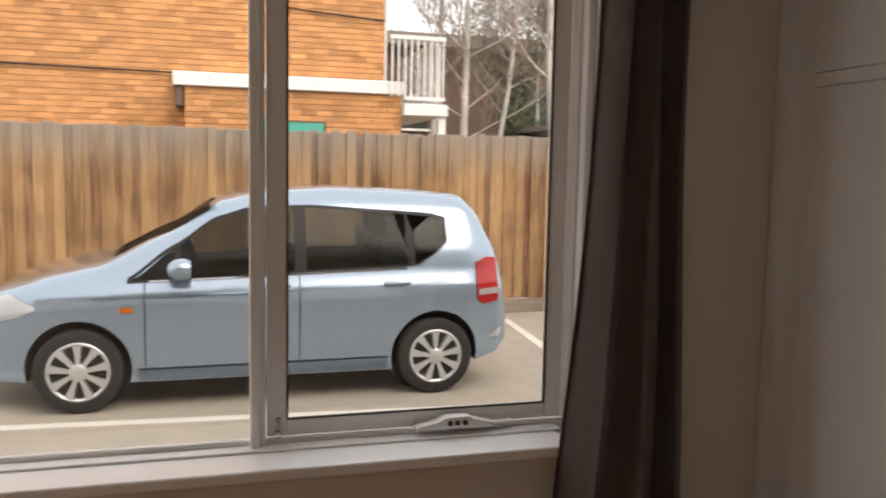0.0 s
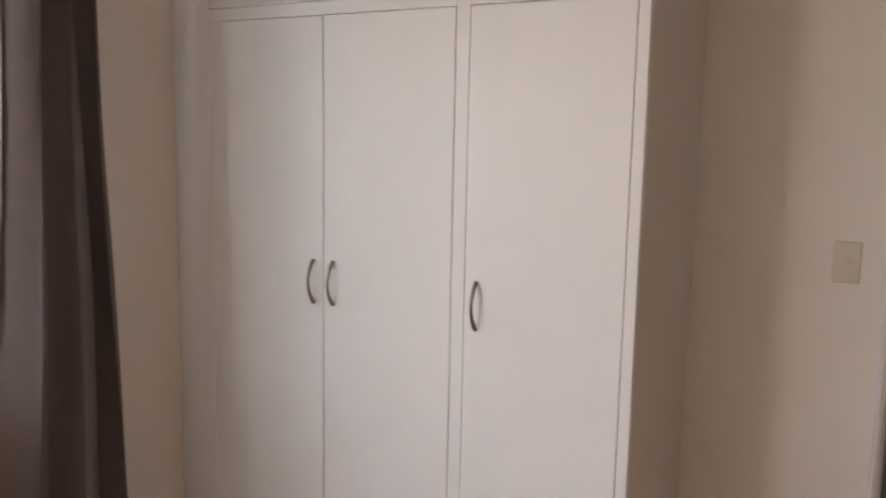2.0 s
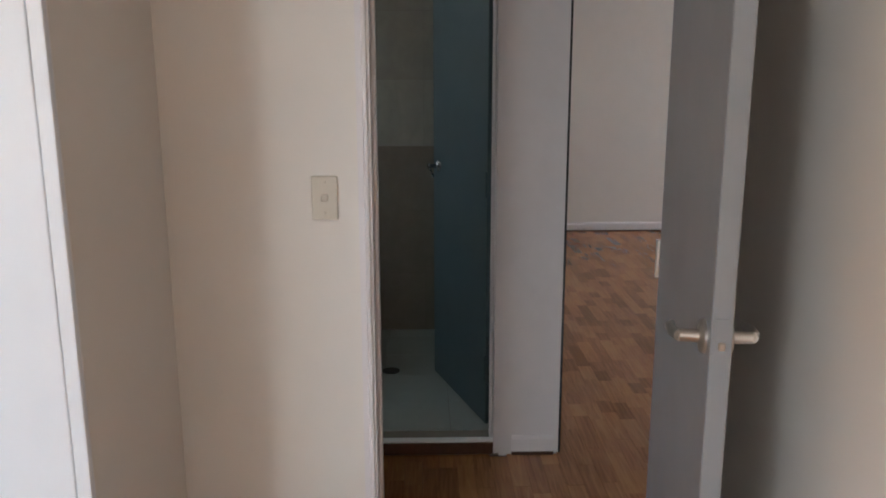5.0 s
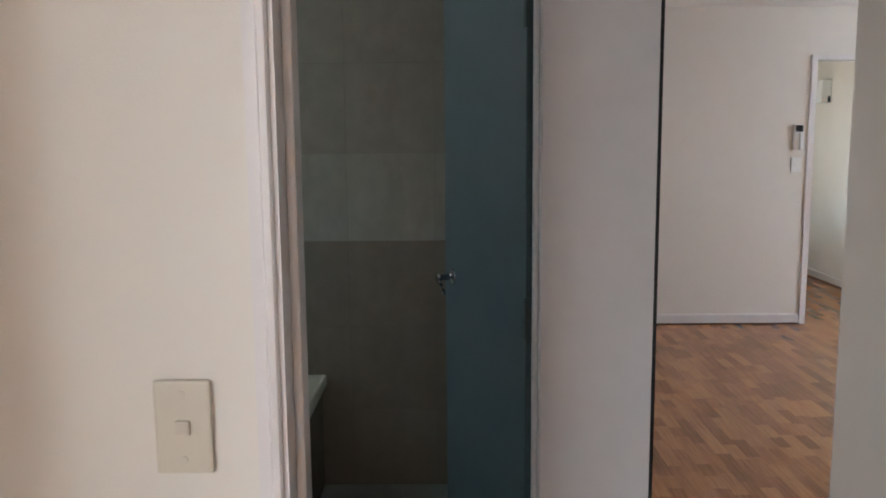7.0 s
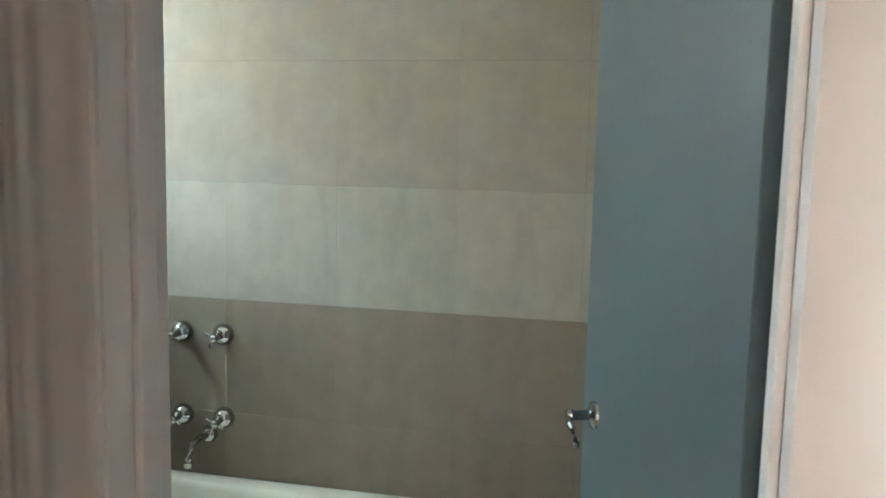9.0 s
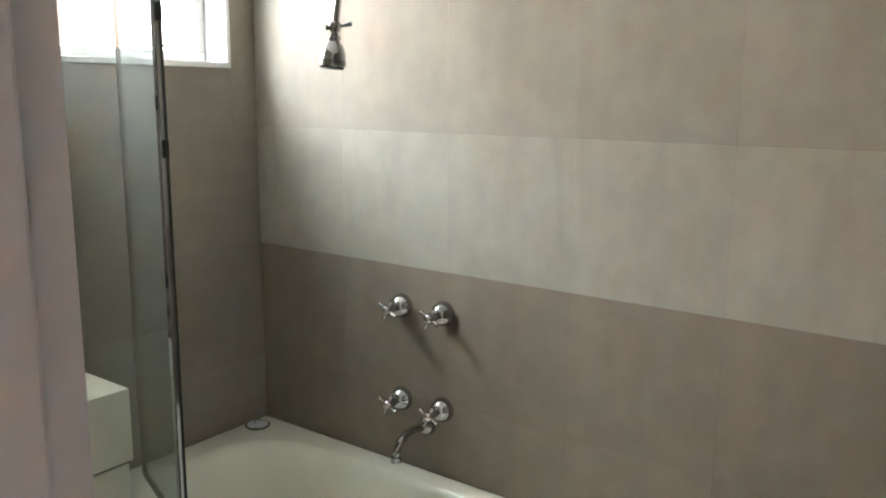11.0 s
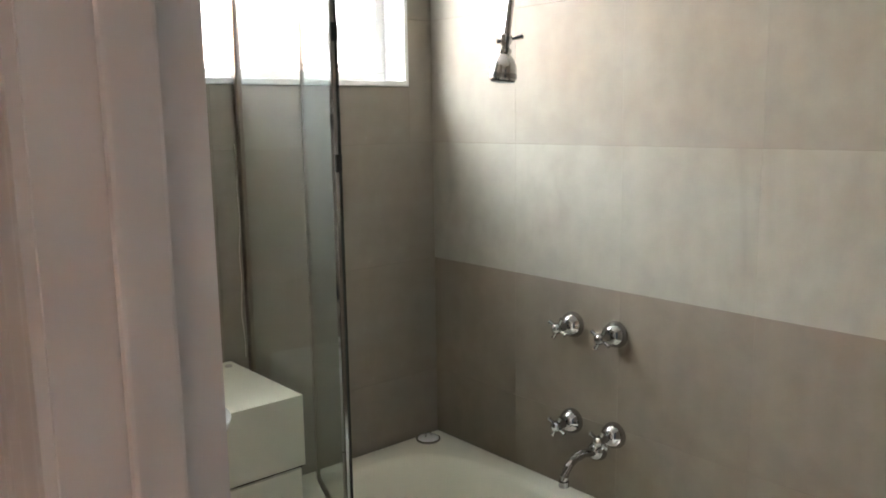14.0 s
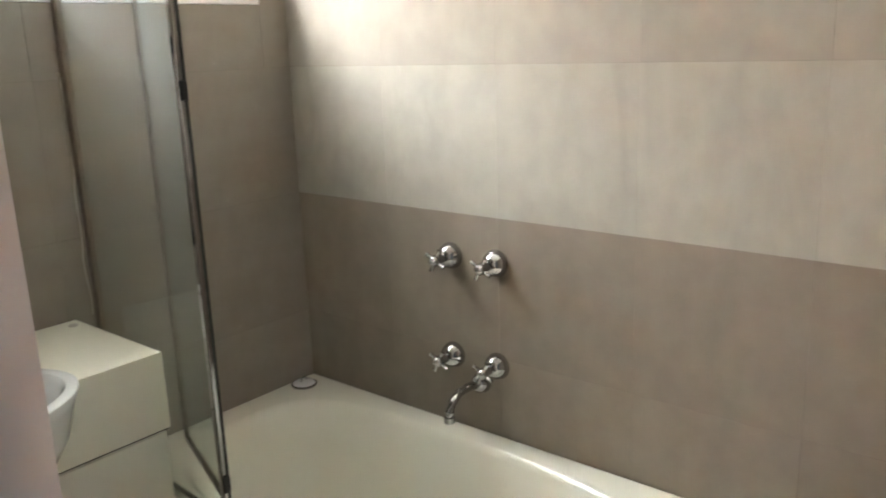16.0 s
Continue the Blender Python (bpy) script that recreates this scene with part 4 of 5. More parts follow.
for k in range(25):
    a = 2.53 - (2.53 + 0.34) * k / 24
    bm.verts[3 + k].co.x, bm.verts[3 + k].co.y = 1.262 + 0.125 * math.cos(a), 1.262 + 0.09 * math.sin(a)
bmesh.ops.recalc_face_normals(bm, faces=bm.faces)
bm.verts.ensure_lookup_table()
bmesh.ops.bevel(bm, geom=[e for e in bm.edges if all(v.co.x > 1.483 for v in e.verts) and not all(v.co.z < VZ - 0.1 for v in e.verts)], offset=0.009, segments=3, profile=0.6, affect="EDGES", clamp_overlap=True)
part("top", bm, M_VANITY, va, smooth=True)
part("carcass", B(VX0 + 0.01, VY0 + 0.02, FZ + 0.10, VX1 - 0.006, VY1, VZ - 0.170), M_VANITY, va)
# Kickboard and strip carry the shade under the vanity in their colour.
part("kickboard", B(VX0 + 0.02, VY0 + 0.06, FZ, VX1 - 0.02, VY1, FZ + 0.10), M_SHADOWGAP, va, "recessed kickboard coloured dark for its shade")
part("shadow_gap", B(VX0 + 0.004, VY0 + 0.004, VZ - 0.1715, VX1 - 0.004, VY1, VZ - 0.1655), M_SHADOWGAP, va, "dark strip standing for the shade under the top")
vd = part("door", B(VX0 + 0.012, VY0, FZ + 0.105, VX1 - 0.008, VY0 + 0.018, VZ - 0.172, bevel=0.003), M_VANITY, va)
part("knob", lathe(bmesh.new(), [(0, 0.008), (0.010, 0.007), (0.014, 0.014), (0.022, 0.016), (0.028, 0.010)], (1.369, VY0, 0.663), (0, -1, 0)), M_BRONZE, vd, "aged round metal knob", smooth=True)
part("tap_hole_cap", lathe(bmesh.new(), [(0, 0.010), (0.003, 0.009)], (1.635, 1.545, VZ), (0, 0, 1)), M_SATIN, va, "small round cap")
bm = bmesh.new()
rings = []
for ax, ay, z, dy in ((0.12, 0.095, VZ - 0.166, 0.01), (0.168, 0.122, VZ - 0.145, 0.006), (0.200, 0.146, VZ - 0.085, 0), (0.219, 0.158, VZ - 0.02, 0), (0.228, 0.167, VZ + 0.001, 0), (0.227, 0.166, VZ + 0.005, 0), (0.221, 0.160, VZ + 0.008, 0), (0.205, 0.144, VZ + 0.006, 0), (0.197, 0.136, VZ - 0.004, 0), (0.188, 0.128, VZ - 0.04, 0), (0.165, 0.110, VZ - 0.09, 0), (0.11, 0.075, VZ - 0.135, 0), (0.03, 0.02, VZ - 0.145, 0)):
    rings.append([bm.verts.new((1.262 + ax * math.cos(a), 1.262 + dy + ay * math.sin(a), z)) for a in [2 * math.pi * k / 48 for k in range(48)]])
for a, b2 in zip(rings, rings[1:]):
    for k in range(48):
        bm.faces.new((a[k], a[(k + 1) % 48], b2[(k + 1) % 48], b2[k]))
bm.faces.new(rings[0][::-1])
bm.faces.new(rings[-1])
part("basin", bm, M_CERAMIC, va, "white ceramic semi-recessed basin", smooth=True)
bt = base("basin_tap", (1.40, 1.49, VZ), "chrome basin tap with a cross handle", "tap")
part("body", lathe(bmesh.new(), [(0, 0.024), (0.006, 0.023), (0.012, 0.015), (0.05, 0.013), (0.058, 0.017), (0.066, 0.012)], (1.400, 1.49, VZ), (0, 0, 1)), M_CHROME, bt, smooth=True)
part("spout", tube(bmesh.new(), [(1.400, 1.49, VZ + 0.035), (1.396, 1.455, VZ + 0.052), (1.390, 1.42, VZ + 0.045), (1.388, 1.405, VZ + 0.026)], 0.009, 10), M_CHROME, bt, smooth=True)
for k in range(4):
    a = k * math.pi / 2 + 0.5
    part("handle_arm", tube(bmesh.new(), [(1.400, 1.49, VZ + 0.074), (1.400 + 0.026 * math.cos(a), 1.49 + 0.026 * math.sin(a), VZ + 0.076)], 0.0045, 8), M_CHROME, bt, smooth=True)

# Mirror in a black frame.
mi = base("wall_mirror", (1.3, TY, 1.2), "wall mirror in a flat black frame", "mirror")
MX0, MX1, MZ0, MZ1, MW = 1.09, 1.502, 1.007, 1.520, 0.040
for nm, a in (("frame_side", (MX1 - MW, MZ0, MX1, MZ1)), ("frame_side", (MX0, MZ0, MX0 + MW, MZ1)), ("frame_rail", (MX0 + MW, MZ0, MX1 - MW, MZ0 + MW)), ("frame_rail", (MX0 + MW, MZ1 - MW, MX1 - MW, MZ1))):
    part(nm, B(a[0], TY - 0.022, a[1], a[2], TY - 0.001, a[3], bevel=0.002), M_BLACK, mi)
part("glass", B(MX0 + MW, TY - 0.012, MZ0 + MW, MX1 - MW, TY - 0.002, MZ1 - MW), M_MIRROR, mi, "silvered mirror glass")

# Bathroom window.
cd = base("cord", (1.703, TY - 0.004, 0.92), "thin pale cord hanging against the tiles beside the screen", "cord")
part("strand", tube(bmesh.new(), [(1.703 + 0.002 * math.sin(k * 1.1) - 0.003 * math.sin(k * 0.31), TY - 0.004, 0.90 + 0.55 * k / 20) for k in range(21)], 0.0016, 6), M_PLASTIC, cd, smooth=True)
bw = base("window_2", (1.8, TY + 0.1, 1.56), "small high bathroom window with obscure glass and a white reveal", "window", kind="structure")
part("window_sill", B(1.36, TY - 0.004, 1.546, 2.262, TY + 0.11, 1.562, bevel=0.002), M_SILL, bw, "white painted sill")
part("reveal", B(2.248, TY - 0.004, 1.562, 2.262, TY + 0.11, 2.33, bevel=0.002), M_SILL, bw, "white painted reveal")
part("reveal", B(1.354, TY - 0.004, 1.562, 1.364, TY + 0.11, 2.33), M_SILL, bw)
part("window_frame", B(1.364, TY + 0.09, 1.562, 2.248, TY + 0.14, 1.590, bevel=0.003), M_WHITEPAINT, bw)
part("window_frame", B(1.364, TY + 0.09, 2.30, 2.248, TY + 0.14, 2.33), M_WHITEPAINT, bw)
part("frame_side", B(2.215, TY + 0.09, 1.59, 2.248, TY + 0.14, 2.30, bevel=0.003), M_WHITEPAINT, bw)
part("frame_side", B(1.364, TY + 0.09, 1.59, 1.395, TY + 0.14, 2.30), M_WHITEPAINT, bw)
part("mullion", B(1.79, TY + 0.085, 1.59, 1.82, TY + 0.14, 2.30, bevel=0.003), M_WHITEPAINT, bw)
part("pane", B(1.395, TY + 0.112, 1.59, 1.79, TY + 0.117, 2.30), M_FROST, bw).visible_shadow = False
part("pane", B(1.82, TY + 0.112, 1.59, 2.215, TY + 0.117, 2.30), M_FROST, bw).visible_shadow = False
pts = []
for cxx, czz, a0 in ((2.17, 1.63, -90), (2.17, 2.26, 0), (1.86, 2.26, 90), (1.86, 1.63, 180)):
    for k in range(5):
        a = radians(a0 + k * 22.5)
        pts.append((cxx + 0.025 * math.cos(a), TY + 0.095, czz + 0.025 * math.sin(a)))
part("flyscreen_rail", tube(bmesh.new(), pts + pts[:1], 0.006, 8, cap=False), M_ALU, bw, "thin rounded flyscreen rail")
bw.location += Vector((0, 0, 0.05))
dr = base("floor_drain", (1.70, 0.0, FZ), "dark round floor drain in the pale tiles", "floor drain")
part("grate", lathe(bmesh.new(), [(0, 0.042), (0.004, 0.042), (0.005, 0.034)], (1.70, 0.0, FZ), (0, 0, 1)), M_BLACK, dr)

# ---- outside ----
GZ = -0.10
structure("ground", B(-60, 2.3, GZ - 0.3, 60, 90, GZ), M_CONC, "pale brown concrete car park, stained and worn", "ground")
bay = structure("parking_line", prism(bmesh.new(), [(1.02, 8.45), (1.11, 8.45), (0.83, 5.45), (0.72, 5.45)], "z", GZ, GZ + 0.005), M_LINE, "worn cream painted parking bay line", "road marking")
structure("parking_line", prism(bmesh.new(), [(-6.5, 5.66), (-6.5, 5.76), (0.83, 5.25), (0.82, 5.15)], "z", GZ, GZ + 0.005), M_LINE, "worn cream painted line along the bay", "road marking")

FY = 8.9
fence = base("fence", (0, FY, GZ), "weathered brown timber paling fence with grey tops", "fence")
part("plinth_board", B(-9, FY - 0.042, GZ, 9, FY - 0.018, GZ + 0.16, bevel=0.004), M_PLINTH, fence, "grey timber plinth board")
for zz in (0.45, 1.60):
    part("rail", B(-9, FY + 0.022, zz, 9, FY + 0.06, zz + 0.07), M_PLINTH, fence)

# Orange brick flats with a slab band and a balcony.
BYF = 13.0
fl = base("apartment_building", (-4, BYF, GZ), "orange brick flats with a white slab edge and a balcony", "building")
part("wall", B(-16, BYF + 0.012, GZ, 0.62, BYF + 8, 5.7), M_MORTAR, fl, "mortar behind orange brick")
part("lower_wall", B(-2.42, BYF - 0.4, GZ, 0.82, BYF + 0.012, 2.70), M_MORTAR, fl, "mortar behind the lower orange brick wall")
part("slab_edge", B(-2.58, BYF - 0.5, 2.70, 0.84, BYF + 0.0, 2.90, bevel=0.01), M_WHITEPAINT, fl, "white painted concrete slab edge")
part("roof", B(-16.4, BYF - 0.3, 5.7, 1.0, BYF + 8.4, 5.95), M_ROOF, fl)
part("downpipe_bracket", B(-2.56, BYF - 0.44, 2.40, -2.44, BYF - 0.02, 2.70, bevel=0.02), M_FARBRICK, fl, "dark bracket under the slab")
wnd = part("window", B(-1.44, BYF - 0.43, 1.45, -0.36, BYF - 0.402, 2.25), M_FARBRICK, fl, "small window with teal sill")
part("pane", B(-1.40, BYF - 0.436, 1.50, -0.40, BYF - 0.43, 2.22), M_TEAL, wnd, "teal painted panel")
bal = part("balcony", B(0.82, BYF - 0.62, 2.38, 1.52, BYF + 2.6, 2.56, bevel=0.01), M_WHITEPAINT, fl, "white balcony slab and railing")
part("balcony_post", B(1.38, BYF - 0.56, GZ, 1.50, BYF - 0.44, 2.38), M_WHITEPAINT, bal)
part("top_rail", B(0.60, BYF - 0.58, 3.54, 1.48, BYF - 0.53, 3.60), M_WHITEPAINT, bal)
part("bottom_rail", B(0.84, BYF - 0.58, 2.62, 1.48, BYF - 0.53, 2.67), M_WHITEPAINT, bal)
part("side_rail", B(1.43, BYF - 0.53, 3.54, 1.48, BYF + 2.5, 3.60), M_WHITEPAINT, bal)
for i in range(9):
    xx = 0.62 + i * 0.102
    part("baluster", B(xx, BYF - 0.57, 2.66, xx + 0.022, BYF - 0.54, 3.55), M_WHITEPAINT, bal)
for i in range(14):
    yy = BYF - 0.35 + i * 0.2
    part("baluster", B(1.44, yy, 2.6, 1.465, yy + 0.025, 3.55), M_WHITEPAINT, bal)
part("balcony_door", B(0.7, BYF + 0.4, 2.92, 0.75, BYF + 2.2, 5.0), M_WHITEPAINT, bal, "white sliding door frame")
part("upper_slab", B(-0.2, BYF - 0.1, 5.2, 2.3, BYF + 2.6, 5.45), M_WHITEPAINT, fl, "upper balcony slab")
cable = base("overhead_cable", (-8, BYF - 0.03, 3.6), "thin dark cable clipped along the brick wall", "cable")
part("strand", tube(bmesh.new(), [(-15, BYF - 0.045, 3.02), (-9, BYF - 0.045, 2.98), (-2.6, BYF - 0.045, 2.92)], 0.013, 6), M_CARDARK, cable)
part("strand", tube(bmesh.new(), [(-3.5, BYF - 0.045, 4.6), (-1.6, BYF - 0.045, 4.35), (-1.0, BYF - 0.045, 3.98), (0.0, BYF - 0.045, 3.92), (0.62, BYF - 0.045, 3.88)], 0.012, 6), M_CARDARK, cable)

fh = base("brown_house", (12, 27, GZ), "dark brown brick flats behind bare trees", "building")
part("wall", B(1, 27, GZ, 34, 36, 5.6), M_FARBRICK, fh)
part("roof", B(0.3, 26.4, 5.6, 34.6, 36.6, 6.0), M_ROOF, fh)
for i in range(6):
    w = part("window", B(3.5 + i * 4.6, 26.93, 2.9, 5.1 + i * 4.6, 27.02, 4.3), M_CARDARK, fh, "dark window")
    part("frame", B(3.4 + i * 4.6, 26.90, 2.82, 5.2 + i * 4.6, 26.95, 2.9), M_WHITEPAINT, w)
shd = base("shed", (7, 14, GZ), "low pale shed with a flat grey roof", "shed")
part("wall", B(4.6, 13.2, GZ, 9.5, 16.5, 2.35), M_SHED, shd)
part("roof", B(4.2, 12.9, 2.35, 9.8, 16.8, 2.45), M_ROOF, shd)


def tree(name, at, height, lean, seed, label, leaves=0, leaf_mat=None, trunk_r=0.09):
    """A bare or sparse tree: tapered trunk, limbs and fine twigs, and small leaves if any."""
    rng = random.Random(seed)
    t = base(name, at, label, "tree")
    trunk, twig, leaf = bmesh.new(), bmesh.new(), bmesh.new()
    tips = []
    o = Vector(at)
    pts, radii = [], []
    n = 9
    for i in range(n):
        a = i / (n - 1)
        pts.append(o + Vector((lean[0] * a + 0.06 * math.sin(a * 7 + seed), lean[1] * a + 0.05 * math.cos(a * 5 + seed), height * a)))
        radii.append(trunk_r * (1 - 0.85 * a))
    tube(trunk, pts, 0, 10, radii=radii)

    def limb(start, d, length, r, level):
        p, q = [start], [r]
        cur_, dd = start.copy(), d.normalized()
        k = 5
        for i in range(k):
            dd = (dd + Vector((rng.uniform(-.22, .22), rng.uniform(-.22, .22), rng.uniform(-.08, .16)))).normalized()
            cur_ = cur_ + dd * length / k
            p.append(cur_.copy())
            q.append(r * (1 - 0.8 * (i + 1) / k))
        tube(trunk if level == 0 else twig, p, 0, 5 if level else 7, cap=False, radii=q)
        tips.append(p[-1])
        if level < 2:
            for _ in range(9 if level == 0 else 8):
                j = rng.randint(1, k)
                nd = (dd + Vector((rng.uniform(-1, 1), rng.uniform(-1, 1), rng.uniform(-.3, .8)))).normalized()
                limb(p[j], nd, length * rng.uniform(0.4, 0.65), q[j] * 0.6 + 0.0025, level + 1)
        else:
            tips.append(p[2])
    for i in range(20):
        a = rng.uniform(0.33, 0.97)
        k = min(int(a * (n - 1)), n - 2)
        s = pts[k].lerp(pts[k + 1], a * (n - 1) - k)
        az = rng.uniform(0, 2 * math.pi)
        limb(s, Vector((math.cos(az), math.sin(az), rng.uniform(0.45, 1.3))), height * rng.uniform(0.18, 0.32), trunk_r * (1 - 0.8 * a) * 0.25, 0)
    part("trunk", trunk, M_BARK, t, smooth=True)
    part("twigs", twig, M_TWIG, t)["kind"] = "stuff"
    if leaves:
        for _ in range(leaves):
            c = rng.choice(tips) + Vector((rng.gauss(0, .22), rng.gauss(0, .22), rng.gauss(0, .2)))
            u = Vector((rng.uniform(-1, 1), rng.uniform(-1, 1), rng.uniform(-1, 1))).normalized()
            w = u.orthogonal().normalized()
            s = rng.uniform(0.025, 0.06)
            leaf.faces.new([leaf.verts.new(c + u * s), leaf.verts.new(c + w * s * 0.5), leaf.verts.new(c - u * s), leaf.verts.new(c - w * s * 0.5)])
        part("crown", leaf, leaf_mat, t)["kind"] = "stuff"
    return t


tree("birch_tree", (2.15, 13.2, GZ), 6.4, (-0.15, 0.1), 3, "bare white-barked birch tree behind the fence")
tree("birch_tree", (2.45, 13.6, GZ), 6.0, (1.0, 0.2), 11, "bare leaning white birch tree behind the fence", trunk_r=0.075)
tree("birch_tree", (3.28, 12.2, GZ), 6.6, (-0.10, 0.2), 7, "bare white-barked birch tree behind the fence", trunk_r=0.115)
tree("birch_tree", (5.9, 13.0, GZ), 6.2, (0.3, 0.2), 19, "bare white-barked birch tree behind the fence", trunk_r=0.085)
tree("evergreen_tree", (4.6, 16.5, GZ), 4.6, (0.2, 0), 5, "sparse dark green tree behind the birches", 11000, M_LEAF)
tree("evergreen_tree", (7.2, 17.5, GZ), 5.0, (0.2, 0), 8, "sparse yellow-green tree behind the shed", 8000, M_LEAF2)
tree("far_tree", (7, 23.5, GZ), 8.5, (0.4, 0), 21, "bare grey tree against the sky")
tree("far_tree", (11, 22, GZ), 8.8, (-0.4, 0), 22, "bare grey tree against the sky")
tree("far_tree", (3.6, 21, GZ), 9, (0.3, 0), 23, "bare grey tree against the sky")


# ---- parked car ----
def car():
    """Built with s counted forwards from the rear wheel; the front points to -x."""
    CX, CY, CZ = -0.516, 5.68, GZ
    HWID = 0.8375
    t = base("car", (CX - 1.2, CY + HWID, CZ), "pale blue five-door hatchback parked beside the fence", "car")

    def ip(x, tab):
        for (a, va_), (b2, vb) in zip(tab, tab[1:]):
            if x <= b2:
                f = (x - a) / (b2 - a) if b2 > a else 0
                f = max(0, min(1, f))
                f = f * f * (3 - 2 * f) * 0.35 + f * 0.65
                return va_ + (vb - va_) * f
        return tab[-1][1]
    top = [(-0.60, 0.62), (-0.57, 0.92), (-0.50, 1.14), (-0.36, 1.40), (-0.26, 1.475), (0.1, 1.505), (0.7, 1.525), (1.2, 1.50), (1.52, 1.43), (1.9, 1.20), (2.34, 0.985), (2.6, 0.93), (2.95, 0.83), (3.12, 0.74), (3.20, 0.62), (3.23, 0.50)]
    bot = [(-0.60, 0.36), (-0.5, 0.27), (-0.3, 0.22), (0.4, 0.19), (2.1, 0.19), (2.8, 0.21), (3.1, 0.22), (3.23, 0.30)]
    plan = [(-0.60, 0.80), (-0.5, 0.90), (-0.25, 0.975), (0.2, 1.0), (2.3, 1.0), (2.7, 0.965), (3.0, 0.84), (3.15, 0.66), (3.23, 0.46)]

    def wz(z):
        return ip(z, [(0.15, 0.775), (0.30, 0.802), (0.55, 0.827), (0.72, 0.836), (0.785, 0.8375), (0.805, 0.829), (0.90, 0.788), (1.05, 0.752), (1.30, 0.665), (1.53, 0.575)])

    def side(s, z):
        """Half width of the shell at s and z."""
        zb, zt = ip(s, bot), ip(s, top)
        tau = max(0.0, min(0.9999, (z - zb) / (zt - zb)))
        p = 9.0
        return wz(z) * ip(s, plan) * (1 - tau ** p) ** (1 / p)

    def P(s, y, z):
        return (CX - s, CY + HWID - y, CZ + z)
    bm = bmesh.new()
    ns, nv = 90, 30
    rings = []
    for i in range(ns + 1):
        s = -0.60 + 3.83 * i / ns
        zb, zt = ip(s, bot), ip(s, top)
        half = []
        for j in range(nv + 1):
            th = math.pi / 2 * (j / nv)
            tau = math.sin(th) ** 0.9 if j < nv else 1.0
            tau = min(tau, 0.99999)
            z = zb + (zt - zb) * tau
            y = side(s, z) if j < nv else 0.0
            half.append((y, z))
        ring = [bm.verts.new(P(s, y, z)) for y, z in half] + [bm.verts.new(P(s, -y, z)) for y, z in half[-2::-1]]
        rings.append(ring)
    m = len(rings[0])
    for a, b2 in zip(rings, rings[1:]):
        for k in range(m):
            bm.faces.new((a[k], a[(k + 1) % m], b2[(k + 1) % m], b2[k]))
    bm.faces.new(rings[0][::-1])
    bm.faces.new(rings[-1])
    shell = part("body", bm, M_CAR, t, smooth=True)
    cut = bmesh.new()
    for s in (0.0, 2.449):
        lathe(cut, [(-2, 0.335), (2, 0.335)], P(s, 0, 0.29), (0, 1, 0), 40)
    prism(cut, [(CX - a, CZ + b2) for a, b2 in ((-0.075, 1.13), (0.0, 1.06), (0.14, 0.975), (0.4, 0.955), (2.08, 0.895), (1.85, 1.09), (1.55, 1.29), (1.30, 1.36), (0.9, 1.372), (0.3, 1.335), (0.0, 1.315), (-0.075, 1.27))], "y", CY - 0.5, CY + 2.2)
    ws = [1.60 + 0.64 * k / 8 for k in range(9)]
    prism(cut, [(CX - a, CZ + ip(a, top) + 0.08) for a in ws] + [(CX - a, CZ + ip(a, top) - 0.10) for a in ws[::-1]], "y", CY + HWID - 0.565, CY + HWID + 0.565)
    bmesh.ops.triangulate(cut, faces=[f for f in cut.faces if len(f.verts) > 4])
    cme = finish("cutter", cut, M_CARDARK)
    cob = new("cutter", cme)
    mod = shell.modifiers.new("cut", "BOOLEAN")
    mod.object, mod.operation, mod.solver = cob, "DIFFERENCE", "EXACT"
    mod.material_mode = "TRANSFER"
    bpy.context.view_layer.update()
    dg = bpy.context.evaluated_depsgraph_get()
    me = bpy.data.meshes.new_from_object(shell.evaluated_get(dg))
    shell.modifiers.remove(mod)
    shell.data = me
    bpy.data.objects.remove(cob)
    me.polygons.foreach_set("use_smooth", [True] * len(me.polygons))
    me.set_sharp_from_angle(angle=radians(40))

    def strip(name, s0, s1, lo, hi, material, off=0.004, label="", n=22, rows=6, near=True, parent=None):
        """A piece that follows the shell's side between two curves."""
        b3 = bmesh.new()
        sg = 1 if near else -1
        g = []
        for i in range(n + 1):
            s = s0 + (s1 - s0) * i / n
            a, c = ip(s, lo), ip(s, hi)
            g.append([b3.verts.new(P(s, sg * (side(s, a + (c - a) * j / rows) + off), a + (c - a) * j / rows)) for j in range(rows + 1)])
        for a, c in zip(g, g[1:]):
            for j in range(rows):
                b3.faces.new((a[j], a[j + 1], c[j + 1], c[j]))
        bmesh.ops.solidify(b3, geom=b3.faces[:], thickness=0.003)
        return part(name, b3, material, parent or t, label, smooth=True)
    for near in (True, False):
        # dark glasshouse surround with panes
        strip("lower_trim", -0.10, 2.14, [(-0.10, 1.12), (0.0, 1.035), (0.14, 0.955), (0.4, 0.935), (2.14, 0.866)], [(-0.10, 1.155), (0.0, 1.068), (0.14, 0.982), (0.4, 0.960), (2.14, 0.896)], M_CARDARK, 0.004, "black window trim", n=48, rows=2, near=near)
        strip("upper_trim", -0.10, 2.14, [(-0.10, 1.26), (0.0, 1.31), (0.3, 1.33), (0.9, 1.367), (1.30, 1.355), (1.55, 1.285), (1.85, 1.085), (2.14, 0.876)], [(-0.10, 1.30), (0.0, 1.335), (0.3, 1.355), (0.9, 1.390), (1.30, 1.380), (1.55, 1.310), (1.85, 1.112), (2.14, 0.90)], M_CARDARK, 0.004, "black window trim", n=48, rows=2, near=near)
        strip("rear_end_trim", -0.105, -0.065, [(-0.105, 1.12), (-0.065, 1.10)], [(-0.105, 1.30), (-0.065, 1.32)], M_CARDARK, 0.004, "black window trim", n=2, near=near)
